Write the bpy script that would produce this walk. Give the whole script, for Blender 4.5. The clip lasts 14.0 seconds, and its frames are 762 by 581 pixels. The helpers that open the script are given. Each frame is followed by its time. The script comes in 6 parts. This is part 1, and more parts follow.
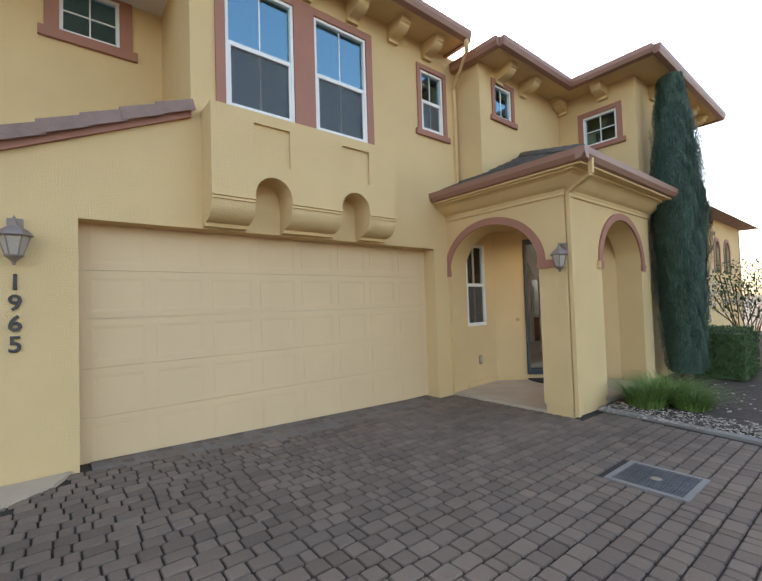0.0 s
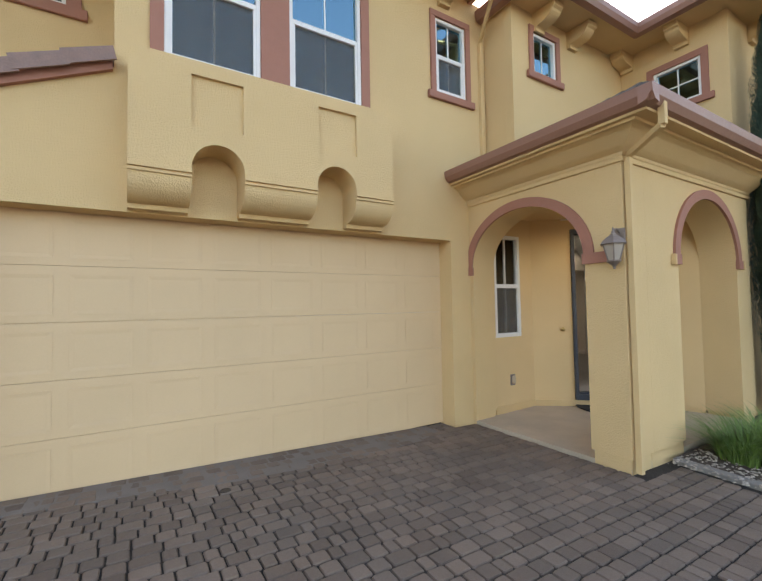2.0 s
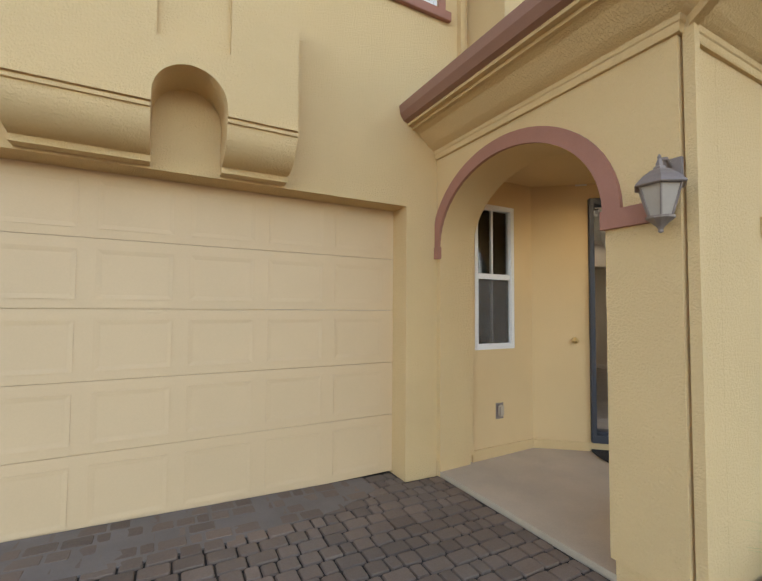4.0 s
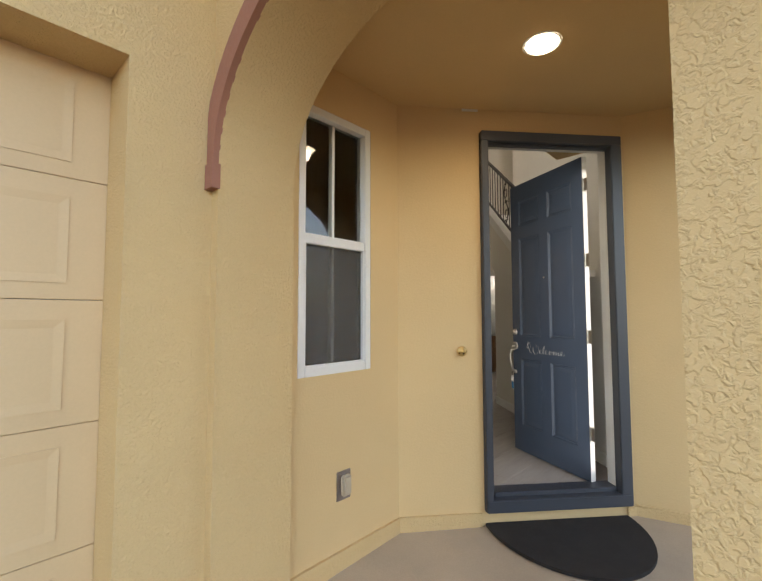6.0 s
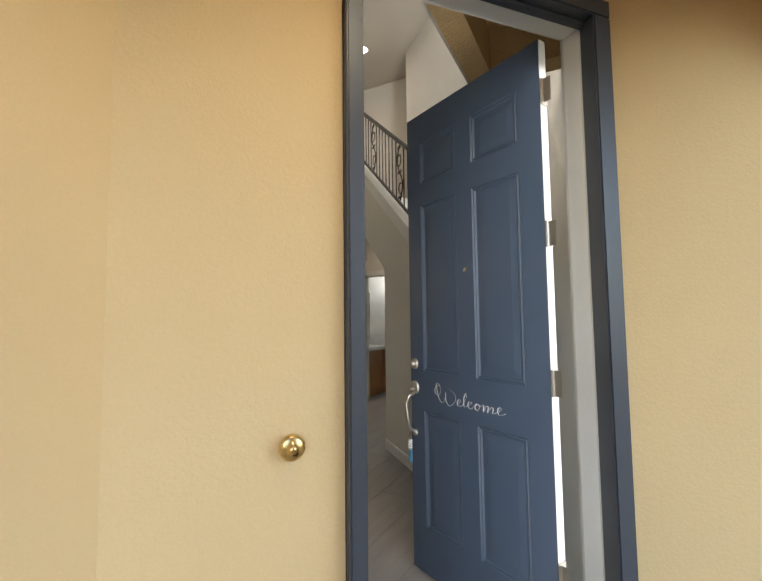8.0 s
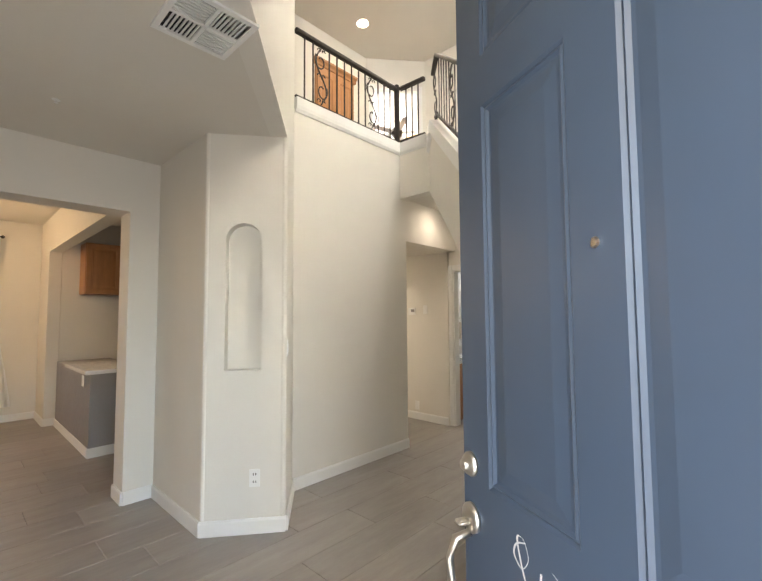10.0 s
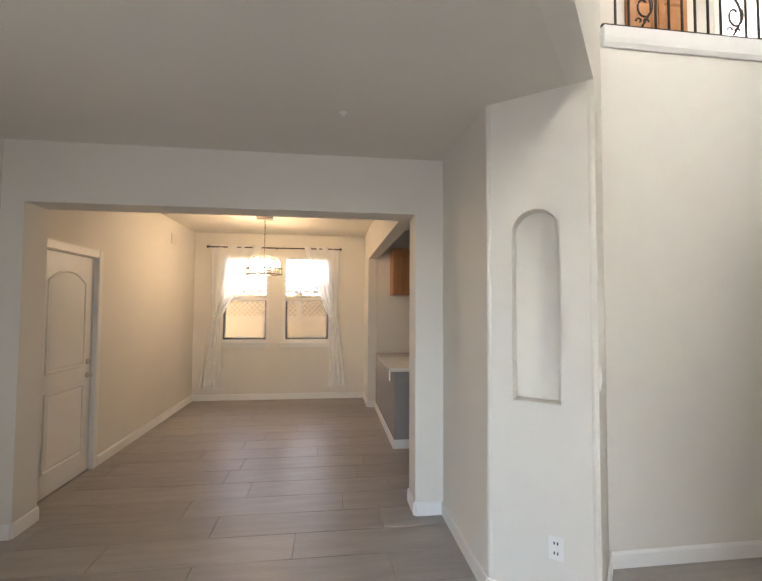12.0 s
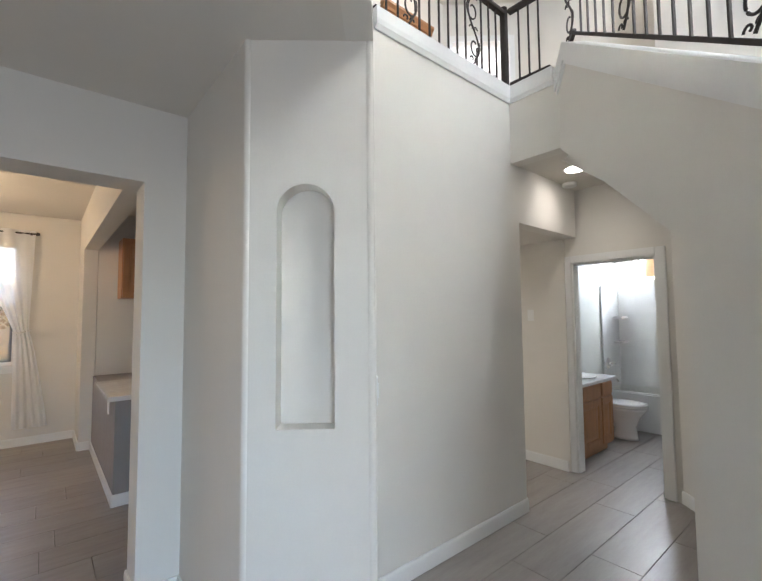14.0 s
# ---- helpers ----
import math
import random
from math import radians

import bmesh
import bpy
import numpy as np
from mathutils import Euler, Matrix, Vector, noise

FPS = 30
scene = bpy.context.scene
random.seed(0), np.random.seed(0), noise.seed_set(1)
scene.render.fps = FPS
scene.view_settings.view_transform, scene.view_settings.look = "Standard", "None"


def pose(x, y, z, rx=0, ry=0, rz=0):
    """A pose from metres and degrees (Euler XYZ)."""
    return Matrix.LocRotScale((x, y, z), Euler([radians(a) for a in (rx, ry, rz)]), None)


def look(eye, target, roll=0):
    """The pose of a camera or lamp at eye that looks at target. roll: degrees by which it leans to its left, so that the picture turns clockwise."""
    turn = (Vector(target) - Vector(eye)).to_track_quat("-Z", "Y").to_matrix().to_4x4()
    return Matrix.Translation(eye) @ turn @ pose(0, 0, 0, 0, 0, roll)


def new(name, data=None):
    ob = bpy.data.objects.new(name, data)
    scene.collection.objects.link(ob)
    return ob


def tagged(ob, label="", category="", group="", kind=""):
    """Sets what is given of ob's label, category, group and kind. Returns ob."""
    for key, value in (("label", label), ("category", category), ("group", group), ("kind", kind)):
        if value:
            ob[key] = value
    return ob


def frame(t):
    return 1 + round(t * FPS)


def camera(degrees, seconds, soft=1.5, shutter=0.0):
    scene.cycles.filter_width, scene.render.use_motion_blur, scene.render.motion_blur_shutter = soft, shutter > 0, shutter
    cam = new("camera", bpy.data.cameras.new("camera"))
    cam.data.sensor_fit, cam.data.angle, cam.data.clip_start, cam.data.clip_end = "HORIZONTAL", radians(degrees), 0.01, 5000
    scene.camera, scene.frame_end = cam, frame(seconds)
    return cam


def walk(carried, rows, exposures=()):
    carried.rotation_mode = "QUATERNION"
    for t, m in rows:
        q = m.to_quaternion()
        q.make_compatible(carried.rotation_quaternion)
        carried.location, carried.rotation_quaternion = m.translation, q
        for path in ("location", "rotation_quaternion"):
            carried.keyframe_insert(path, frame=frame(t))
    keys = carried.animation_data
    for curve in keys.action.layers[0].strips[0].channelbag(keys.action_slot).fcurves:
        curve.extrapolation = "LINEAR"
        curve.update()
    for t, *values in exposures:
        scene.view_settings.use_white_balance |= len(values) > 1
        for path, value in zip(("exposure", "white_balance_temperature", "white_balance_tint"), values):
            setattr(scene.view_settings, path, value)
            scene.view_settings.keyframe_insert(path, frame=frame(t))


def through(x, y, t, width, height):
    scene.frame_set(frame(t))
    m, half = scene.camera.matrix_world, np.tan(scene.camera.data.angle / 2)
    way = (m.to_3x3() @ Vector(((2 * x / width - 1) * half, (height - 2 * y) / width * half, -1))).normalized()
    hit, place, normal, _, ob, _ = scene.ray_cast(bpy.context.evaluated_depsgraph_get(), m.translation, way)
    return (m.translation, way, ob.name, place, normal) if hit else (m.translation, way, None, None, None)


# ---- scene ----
cam = camera(85.8, 14.0)
PATH = [
    (0, (-0.229, -5.03, 1.534), (1.03, -3.477, 1.601), -1.8),
    (0.5, (0.05, -4.954, 1.562), (1.274, -3.374, 1.634), -1.4),
    (1, (0.442, -4.828, 1.557), (1.627, -3.219, 1.634), -1.4),
    (1.5, (0.794, -4.662, 1.559), (1.913, -3.006, 1.635), -1.3),
    (2, (1.211, -4.426, 1.573), (2.253, -2.721, 1.649), -1.0),
    (2.5, (1.579, -4.164, 1.572), (2.581, -2.435, 1.641), -0.9),
    (2.7, (1.769, -4.057, 1.593), (2.751, -2.316, 1.659), -0.9),
    (4.8, (3.655, -2.796, 1.416), (4.614, -1.044, 1.514), 1.1),
    (5, (3.796, -2.632, 1.408), (4.809, -0.911, 1.506), 1.0),
    (5.5, (4.17, -2.246, 1.425), (5.373, -0.652, 1.524), 0.4),
    (6, (4.588, -1.871, 1.412), (6.058, -0.52, 1.528), -0.1),
    (6.5, (4.953, -1.608, 1.43), (6.579, -0.45, 1.56), -0.3),
    (7, (5.434, -1.387, 1.473), (7.164, -0.392, 1.601), -0.7),
    (7.2, (5.6, -1.308, 1.468), (7.363, -0.372, 1.602), -0.7),
    (9.3, (7.09, -0.814, 1.573), (8.834, 0.159, 1.683), -0.7),
    (9.5, (7.194, -0.771, 1.576), (8.881, 0.296, 1.69), -0.6),
    (10, (7.448, -0.705, 1.614), (8.9, 0.665, 1.732), -0.4),
    (10.5, (7.589, -0.618, 1.621), (8.732, 1.02, 1.731), -0.0),
    (11, (7.685, -0.457, 1.63), (8.459, 1.385, 1.721), 0.3),
    (11.5, (7.744, -0.304, 1.714), (8.221, 1.636, 1.797), 0.4),
    (12, (7.779, -0.115, 1.733), (8.027, 1.867, 1.815), 0.3),
    (12.5, (7.818, 0.099, 1.732), (8.043, 2.085, 1.818), 0.3),
    (13, (7.887, 0.248, 1.715), (8.329, 2.195, 1.827), 0.1),
    (13.5, (7.939, 0.361, 1.722), (8.743, 2.189, 1.841), -0.2),
    (14, (8.019, 0.435, 1.707), (9.293, 1.972, 1.823), -0.5),
]
EXPOSURES = [(0, 2.3, 7800, 13), (1.5, 2.4, 7900, 14), (2.7, 2.5, 8300, 16), (5, 2.6, 8300, 16), (7.2, 3.15, 7900, 14), (9.3, 3.75, 6800, 12), (10, 4.42, 7300, 14), (11, 4.38, 7100, 15), (12.5, 4.35, 6500, 15), (14, 4.25, 6000, 13)]
walk(cam, [(t, look(eye, target, roll)) for t, eye, target, roll in PATH], EXPOSURES)

# ---- light ----
world = bpy.data.worlds.new("sky")
scene.world = world
world.use_nodes = True
wt = world.node_tree
sky = wt.nodes.new("ShaderNodeTexSky")
sky.sky_type, sky.sun_disc = "NISHITA", False
sky.sun_elevation, sky.sun_rotation = radians(36), radians(27)
sky.air_density, sky.dust_density, sky.ozone_density = 1.0, 2.0, 1.0
wt.links.new(sky.outputs[0], wt.nodes["Background"].inputs[0])
wt.nodes["Background"].inputs[1].default_value = 0.13
sun = new("sun", bpy.data.lights.new("sun", "SUN"))
sun.data.energy, sun.data.angle, sun.data.color = 4.0, radians(0.5), (1.0, 0.94, 0.85)
sun.matrix_world = look((10.2, 20, 16.3), (0, 0, 0))

# ---- materials ----
def mat(name, color, rough=0.7, metal=0.0, var=0.12, scale=3.0, fine=60.0, bump=0.0, bscale=40.0, bdist=0.01, isl=0.0, obj=0.0, tint=None, spec=0.5, stretch=None):
    """Procedural surface: base colour with broad stains, fine grain and bump, in world metres."""
    m = bpy.data.materials.new(name)
    m.use_nodes = True
    t = m.node_tree
    N, L = t.nodes, t.links
    p = N["Principled BSDF"]
    geo = N.new("ShaderNodeNewGeometry")
    co = geo.outputs["Position"]
    if stretch:
        mp = N.new("ShaderNodeMapping")
        mp.inputs["Scale"].default_value = stretch
        L.new(co, mp.inputs["Vector"])
        co = mp.outputs[0]
    def nz(s, d=4.0, r=0.55):
        n = N.new("ShaderNodeTexNoise")
        n.inputs["Scale"].default_value, n.inputs["Detail"].default_value, n.inputs["Roughness"].default_value = s, d, r
        L.new(co, n.inputs["Vector"])
        return n.outputs["Fac"]
    def rng(v, lo, hi):
        r = N.new("ShaderNodeMapRange")
        r.inputs["From Min"].default_value, r.inputs["From Max"].default_value = 0.25, 0.75
        r.inputs["To Min"].default_value, r.inputs["To Max"].default_value = lo, hi
        L.new(v, r.inputs["Value"])
        return r.outputs[0]
    def mul(a, b):
        x = N.new("ShaderNodeMath")
        x.operation = "MULTIPLY"
        L.new(a, x.inputs[0]), L.new(b, x.inputs[1])
        return x.outputs[0]
    f = mul(rng(nz(scale), 1 - var, 1 + var), rng(nz(fine, 3), 1 - var * 0.5, 1 + var * 0.5))
    if isl:
        r = N.new("ShaderNodeMapRange")
        r.inputs["To Min"].default_value, r.inputs["To Max"].default_value = 1 - isl, 1 + isl
        L.new(geo.outputs["Random Per Island"], r.inputs["Value"])
        f = mul(f, r.outputs[0])
    if obj:
        oi = N.new("ShaderNodeObjectInfo")
        r = N.new("ShaderNodeMapRange")
        r.inputs["To Min"].default_value, r.inputs["To Max"].default_value = 1 - obj, 1 + obj
        L.new(oi.outputs["Random"], r.inputs["Value"])
        f = mul(f, r.outputs[0])
    base = N.new("ShaderNodeRGB")
    base.outputs[0].default_value = (*color, 1)
    col = base.outputs[0]
    if tint:
        mx = N.new("ShaderNodeMix")
        mx.data_type = "RGBA"
        mx.inputs["B"].default_value = (*tint, 1)
        L.new(rng(nz(scale * 2.3, 5), 0, 1), mx.inputs["Factor"])
        L.new(col, mx.inputs["A"])
        col = mx.outputs["Result"]
    v = N.new("ShaderNodeVectorMath")
    v.operation = "SCALE"
    L.new(col, v.inputs[0]), L.new(f, v.inputs["Scale"])
    L.new(v.outputs[0], p.inputs["Base Color"])
    L.new(rng(nz(fine * 0.4), max(rough - 0.08, 0.02), min(rough + 0.08, 1)), p.inputs["Roughness"])
    p.inputs["Metallic"].default_value = metal
    p.inputs["Specular IOR Level"].default_value = spec
    if bump:
        b = N.new("ShaderNodeBump")
        b.inputs["Strength"].default_value, b.inputs["Distance"].default_value = bump, bdist
        L.new(nz(bscale, 5, 0.6), b.inputs["Height"])
        L.new(b.outputs[0], p.inputs["Normal"])
    return m


def stucco(name, color, bump=0.5):
    """Skip-trowelled render: flattened blobs with torn edges over a sandy ground."""
    m = mat(name, color, 0.88, var=0.05, scale=0.9, fine=140, spec=0.25)
    t = m.node_tree
    N, L = t.nodes, t.links
    geo = N.new("ShaderNodeNewGeometry")
    n = N.new("ShaderNodeTexNoise")
    n.inputs["Scale"].default_value, n.inputs["Detail"].default_value, n.inputs["Distortion"].default_value = 72, 3.5, 0.45
    r = N.new("ShaderNodeMapRange")
    r.inputs["From Min"].default_value, r.inputs["From Max"].default_value = 0.44, 0.58
    n2 = N.new("ShaderNodeTexNoise")
    n2.inputs["Scale"].default_value = 220
    a = N.new("ShaderNodeMath")
    a.operation = "MULTIPLY_ADD"
    a.inputs[1].default_value = 0.25
    b = N.new("ShaderNodeBump")
    b.inputs["Strength"].default_value, b.inputs["Distance"].default_value = bump, 0.006
    L.new(geo.outputs["Position"], n.inputs["Vector"]), L.new(geo.outputs["Position"], n2.inputs["Vector"])
    L.new(n.outputs["Fac"], r.inputs["Value"]), L.new(n2.outputs["Fac"], a.inputs[0]), L.new(r.outputs[0], a.inputs[2])
    L.new(a.outputs[0], b.inputs["Height"]), L.new(b.outputs[0], N["Principled BSDF"].inputs["Normal"])
    return m


def glow(name, color, power):
    m = bpy.data.materials.new(name)
    m.use_nodes = True
    p = m.node_tree.nodes["Principled BSDF"]
    p.inputs["Base Color"].default_value = (*color, 1)
    p.inputs["Emission Color"].default_value, p.inputs["Emission Strength"].default_value = (*color, 1), power
    return m


def glass(name, tint=(0.9, 0.95, 0.95), gloss=1.0, gloss_tint=(1, 1, 1)):
    m = bpy.data.materials.new(name)
    m.use_nodes = True
    N, L = m.node_tree.nodes, m.node_tree.links
    N.remove(N["Principled BSDF"])
    tr, gl, mx, fr = N.new("ShaderNodeBsdfTransparent"), N.new("ShaderNodeBsdfGlossy"), N.new("ShaderNodeMixShader"), N.new("ShaderNodeFresnel")
    tr.inputs[0].default_value = (*tint, 1)
    gl.inputs["Color"].default_value = (*gloss_tint, 1)
    gl.inputs["Roughness"].default_value = 0.01
    fr.inputs[0].default_value = 1.5 * gloss
    L.new(fr.outputs[0], mx.inputs[0]), L.new(tr.outputs[0], mx.inputs[1]), L.new(gl.outputs[0], mx.inputs[2])
    L.new(mx.outputs[0], N["Material Output"].inputs[0])
    return m


def sheer(name, color, through, back=0.5):
    m = bpy.data.materials.new(name)
    m.use_nodes = True
    N, L = m.node_tree.nodes, m.node_tree.links
    N.remove(N["Principled BSDF"])
    tr, df, tl, mx, mx2 = N.new("ShaderNodeBsdfTransparent"), N.new("ShaderNodeBsdfDiffuse"), N.new("ShaderNodeBsdfTranslucent"), N.new("ShaderNodeMixShader"), N.new("ShaderNodeMixShader")
    df.inputs[0].default_value = tl.inputs[0].default_value = (*color, 1)
    mx.inputs[0].default_value, mx2.inputs[0].default_value = back, through
    L.new(df.outputs[0], mx.inputs[1]), L.new(tl.outputs[0], mx.inputs[2])
    L.new(mx.outputs[0], mx2.inputs[1]), L.new(tr.outputs[0], mx2.inputs[2])
    L.new(mx2.outputs[0], N["Material Output"].inputs[0])
    return m


STUCCO = stucco("stucco", (0.70, 0.49, 0.252), 0.55)
SMOOTH = stucco("sand_finish_stucco", (0.70, 0.49, 0.258), 0.12)
GARAGE = mat("garage_paint", (0.66, 0.465, 0.27), 0.55, var=0.04, scale=1.2, fine=90, bump=0.06, bscale=150, bdist=0.002)
BROWN = mat("brown_trim", (0.36, 0.155, 0.105), 0.7, var=0.07, scale=4, fine=120, bump=0.15, bscale=90, bdist=0.003)
GUTTER = mat("gutter_paint", (0.30, 0.15, 0.105), 0.45, var=0.06, scale=2)
TILE = mat("roof_tile", (0.30, 0.185, 0.15), 0.85, var=0.16, scale=5, fine=70, bump=0.35, bscale=60, bdist=0.006, isl=0.14, tint=(0.23, 0.16, 0.14))
DARKTILE = mat("dark_roof_tile", (0.10, 0.085, 0.075), 0.85, var=0.2, scale=5, fine=70, bump=0.35, bscale=60, bdist=0.006, isl=0.2)
PAVER = mat("paver", (0.155, 0.118, 0.090), 0.85, var=0.2, scale=0.8, fine=90, bump=0.5, bscale=120, bdist=0.004, isl=0.20, tint=(0.175, 0.120, 0.085))
PAVERP = mat("paver_piece", (0.155, 0.118, 0.090), 0.85, var=0.2, scale=0.8, fine=90, bump=0.5, bscale=120, bdist=0.004, obj=0.20, tint=(0.175, 0.120, 0.085))
SAND = mat("joint_sand", (0.034, 0.028, 0.022), 0.95, var=0.25, scale=6, fine=200, bump=0.3, bscale=200)
CONCRETE = mat("concrete", (0.50, 0.40, 0.29), 0.85, var=0.12, scale=1.6, fine=120, bump=0.15, bscale=160, bdist=0.002, tint=(0.44, 0.36, 0.27))
KERB = mat("kerb_concrete", (0.24, 0.22, 0.195), 0.9, var=0.15, scale=3, fine=120, bump=0.25, bscale=150, bdist=0.003)
SOIL = mat("mulch", (0.085, 0.06, 0.045), 0.95, var=0.4, scale=9, fine=150, bump=0.8, bscale=80, bdist=0.02)
GROUND = mat("ground", (0.16, 0.13, 0.11), 0.95, var=0.2, scale=1.5, fine=80, bump=0.3, bscale=60)
WHITE = mat("white_vinyl", (0.77, 0.75, 0.715), 0.38, var=0.03)
TRIM = mat("white_trim", (0.80, 0.79, 0.76), 0.4, var=0.025, scale=2, bump=0.03, bscale=60, bdist=0.002)
WALL = mat("interior_paint", (0.735, 0.70, 0.635), 0.75, var=0.025, scale=1.2, fine=120, bump=0.10, bscale=70, bdist=0.002)
CEIL = mat("ceiling_paint", (0.70, 0.66, 0.59), 0.85, var=0.025, scale=1.2, fine=120, bump=0.14, bscale=60, bdist=0.003)
DOORBLUE = mat("slate_blue_paint", (0.047, 0.070, 0.108), 0.40, var=0.04, scale=2, fine=4)
FRAMEBLUE = mat("slate_frame_paint", (0.050, 0.056, 0.070), 0.4, var=0.06, scale=2, fine=160)
IRON = mat("wrought_iron", (0.060, 0.050, 0.045), 0.5, metal=0.6, var=0.1)
NICKEL = mat("brushed_nickel", (0.62, 0.58, 0.52), 0.37, metal=1.0, var=0.05)
CHROME = mat("chrome", (0.75, 0.75, 0.76), 0.12, metal=1.0, var=0.02)
BRASS = mat("brass", (0.70, 0.50, 0.22), 0.3, metal=1.0, var=0.06)
LANTERN = mat("lantern_metal", (0.25, 0.20, 0.175), 0.5, metal=0.35, var=0.12, scale=8)
FROST = mat("frosted_glass", (0.40, 0.34, 0.28), 0.37, var=0.05, scale=6)
NUMERAL = mat("black_numeral", (0.035, 0.03, 0.03), 0.5, var=0.1)
STEEL = mat("drain_steel", (0.16, 0.165, 0.17), 0.55, metal=0.7, var=0.2, scale=8, fine=90)
FLOOR = mat("oak_plank", (0.30, 0.272, 0.248), 0.40, var=0.11, scale=2.2, fine=16, isl=0.09, obj=0.0, bump=0.1, bscale=30, bdist=0.002, stretch=(1.0, 7.0, 1.0))
FLOORP = mat("oak_plank_piece", (0.30, 0.272, 0.248), 0.40, var=0.11, scale=2.2, fine=16, obj=0.09, bump=0.1, bscale=30, bdist=0.002, stretch=(1.0, 7.0, 1.0))
GAP = mat("plank_gap", (0.13, 0.115, 0.10), 0.9, var=0.1)
MAPLE = mat("maple", (0.42, 0.20, 0.085), 0.4, var=0.16, scale=3, fine=30, bump=0.08, bscale=40, bdist=0.002, stretch=(6.0, 6.0, 1.0))
GREY = mat("grey_panel", (0.27, 0.25, 0.24), 0.6, var=0.05)
QUARTZ = mat("quartz", (0.78, 0.77, 0.75), 0.16, var=0.05, scale=5)
PORCELAIN = mat("porcelain", (0.80, 0.80, 0.79), 0.12, var=0.01)
MIRROR = mat("mirror", (0.9, 0.9, 0.9), 0.02, metal=1.0, var=0.0)
SCREEN = sheer("insect_screen", (0.25, 0.24, 0.225), 0.55)
BLACK = mat("dark_void", (0.02, 0.02, 0.02), 0.9, var=0.1)
MATBLACK = mat("door_mat", (0.022, 0.02, 0.02), 0.95, var=0.2, scale=12, fine=300, bump=0.8, bscale=300, bdist=0.004)
CYPRESS = mat("cypress_green", (0.045, 0.085, 0.058), 0.75, var=0.3, scale=5, fine=60, isl=0.35)
HEDGE = mat("hedge_green", (0.055, 0.105, 0.03), 0.6, var=0.25, scale=6, isl=0.35)
GRASS = mat("blade_green", (0.13, 0.22, 0.05), 0.6, var=0.25, scale=6, isl=0.35)
BARK = mat("bark", (0.10, 0.07, 0.05), 0.9, var=0.3, scale=12, bump=0.6, bscale=40)
FENCE = mat("fence_vinyl", (0.72, 0.715, 0.70), 0.5, var=0.03)
PEBBLE = mat("pebble", (0.34, 0.29, 0.24), 0.8, var=0.2, isl=0.4)
# blue gloss colour paints sky blue into the reflections
GLASS = glass("window_glass", (0.72, 0.78, 0.80), 2.5, (0.42, 0.82, 1.0))
PORCHPANE = glass("porch_window_glass", (0.80, 0.84, 0.84), 1.15)
DIM = glass("dining_window_glass", (0.52, 0.53, 0.54), 0.74)
CLEAR = glass("clear_glass", (0.96, 0.98, 0.98))
SHEER = sheer("sheer_voile", (0.96, 0.96, 0.95), 0.14, 0.42)
BULB = glow("bulb_glow", (1.0, 0.82, 0.58), 2.2)
PEWTER = mat("dull_pewter", (0.34, 0.30, 0.26), 0.42, metal=0.9, var=0.08)
CANGLOW = glow("can_glow", (1.0, 0.93, 0.82), 1.4)
PORCHGLOW = glow("porch_glow", (1.0, 0.90, 0.72), 2.2)

# ---- building helpers ----
def mesh(name, bm, material, parent=None, smooth=False):
    me = bpy.data.meshes.new(name)
    bm.normal_update()
    bm.to_mesh(me)
    bm.free()
    me.materials.append(material)
    if smooth:
        for p in me.polygons:
            p.use_smooth = True
    ob = new(name, me)
    ob.parent = parent
    return ob


def part(name, bm, material, parent, label="", smooth=False):
    ob = mesh(name, bm, material, parent, smooth)
    return tagged(ob, label) if label else ob


def thing(name, m, label, category, group="", kind=""):
    ob = new(name)
    ob.matrix_world = m
    ob.empty_display_size = 0.1
    return tagged(ob, label, category, group, kind)


def structure(name, bm, material, label="", smooth=False):
    return tagged(mesh(name, bm, material, None, smooth), label, "", "", "structure")


def hexa(bm, v):
    """A solid from 8 corners: bottom ring, then top ring."""
    q = [bm.verts.new(p) for p in v]
    for f in ((3, 2, 1, 0), (4, 5, 6, 7), (0, 1, 5, 4), (1, 2, 6, 5), (2, 3, 7, 6), (3, 0, 4, 7)):
        bm.faces.new([q[i] for i in f])
    return bm


def box(bm, x0, x1, y0, y1, z0, z1, bevel=0.0):
    if bevel:
        b = bmesh.new()
        hexa(b, [(x0, y0, z0), (x1, y0, z0), (x1, y1, z0), (x0, y1, z0), (x0, y0, z1), (x1, y0, z1), (x1, y1, z1), (x0, y1, z1)])
        bmesh.ops.bevel(b, geom=b.edges[:], offset=bevel, segments=2, affect="EDGES")
        merge(bm, b)
        return bm
    return hexa(bm, [(x0, y0, z0), (x1, y0, z0), (x1, y1, z0), (x0, y1, z0), (x0, y0, z1), (x1, y0, z1), (x1, y1, z1), (x0, y1, z1)])


def merge(bm, b, m=None):
    if m is not None:
        b.transform(m)
    vs = {v: bm.verts.new(v.co) for v in b.verts}
    for f in b.faces:
        bm.faces.new([vs[v] for v in f.verts])
    b.free()


def prism(bm, pts, z0, z1):
    """A plan polygon (anticlockwise) raised from z0 to z1."""
    lo, hi = [bm.verts.new((x, y, z0)) for x, y in pts], [bm.verts.new((x, y, z1)) for x, y in pts]
    n = len(pts)
    bm.faces.new(lo[::-1])
    bm.faces.new(hi)
    for i in range(n):
        bm.faces.new((lo[i], lo[(i + 1) % n], hi[(i + 1) % n], hi[i]))
    return bm


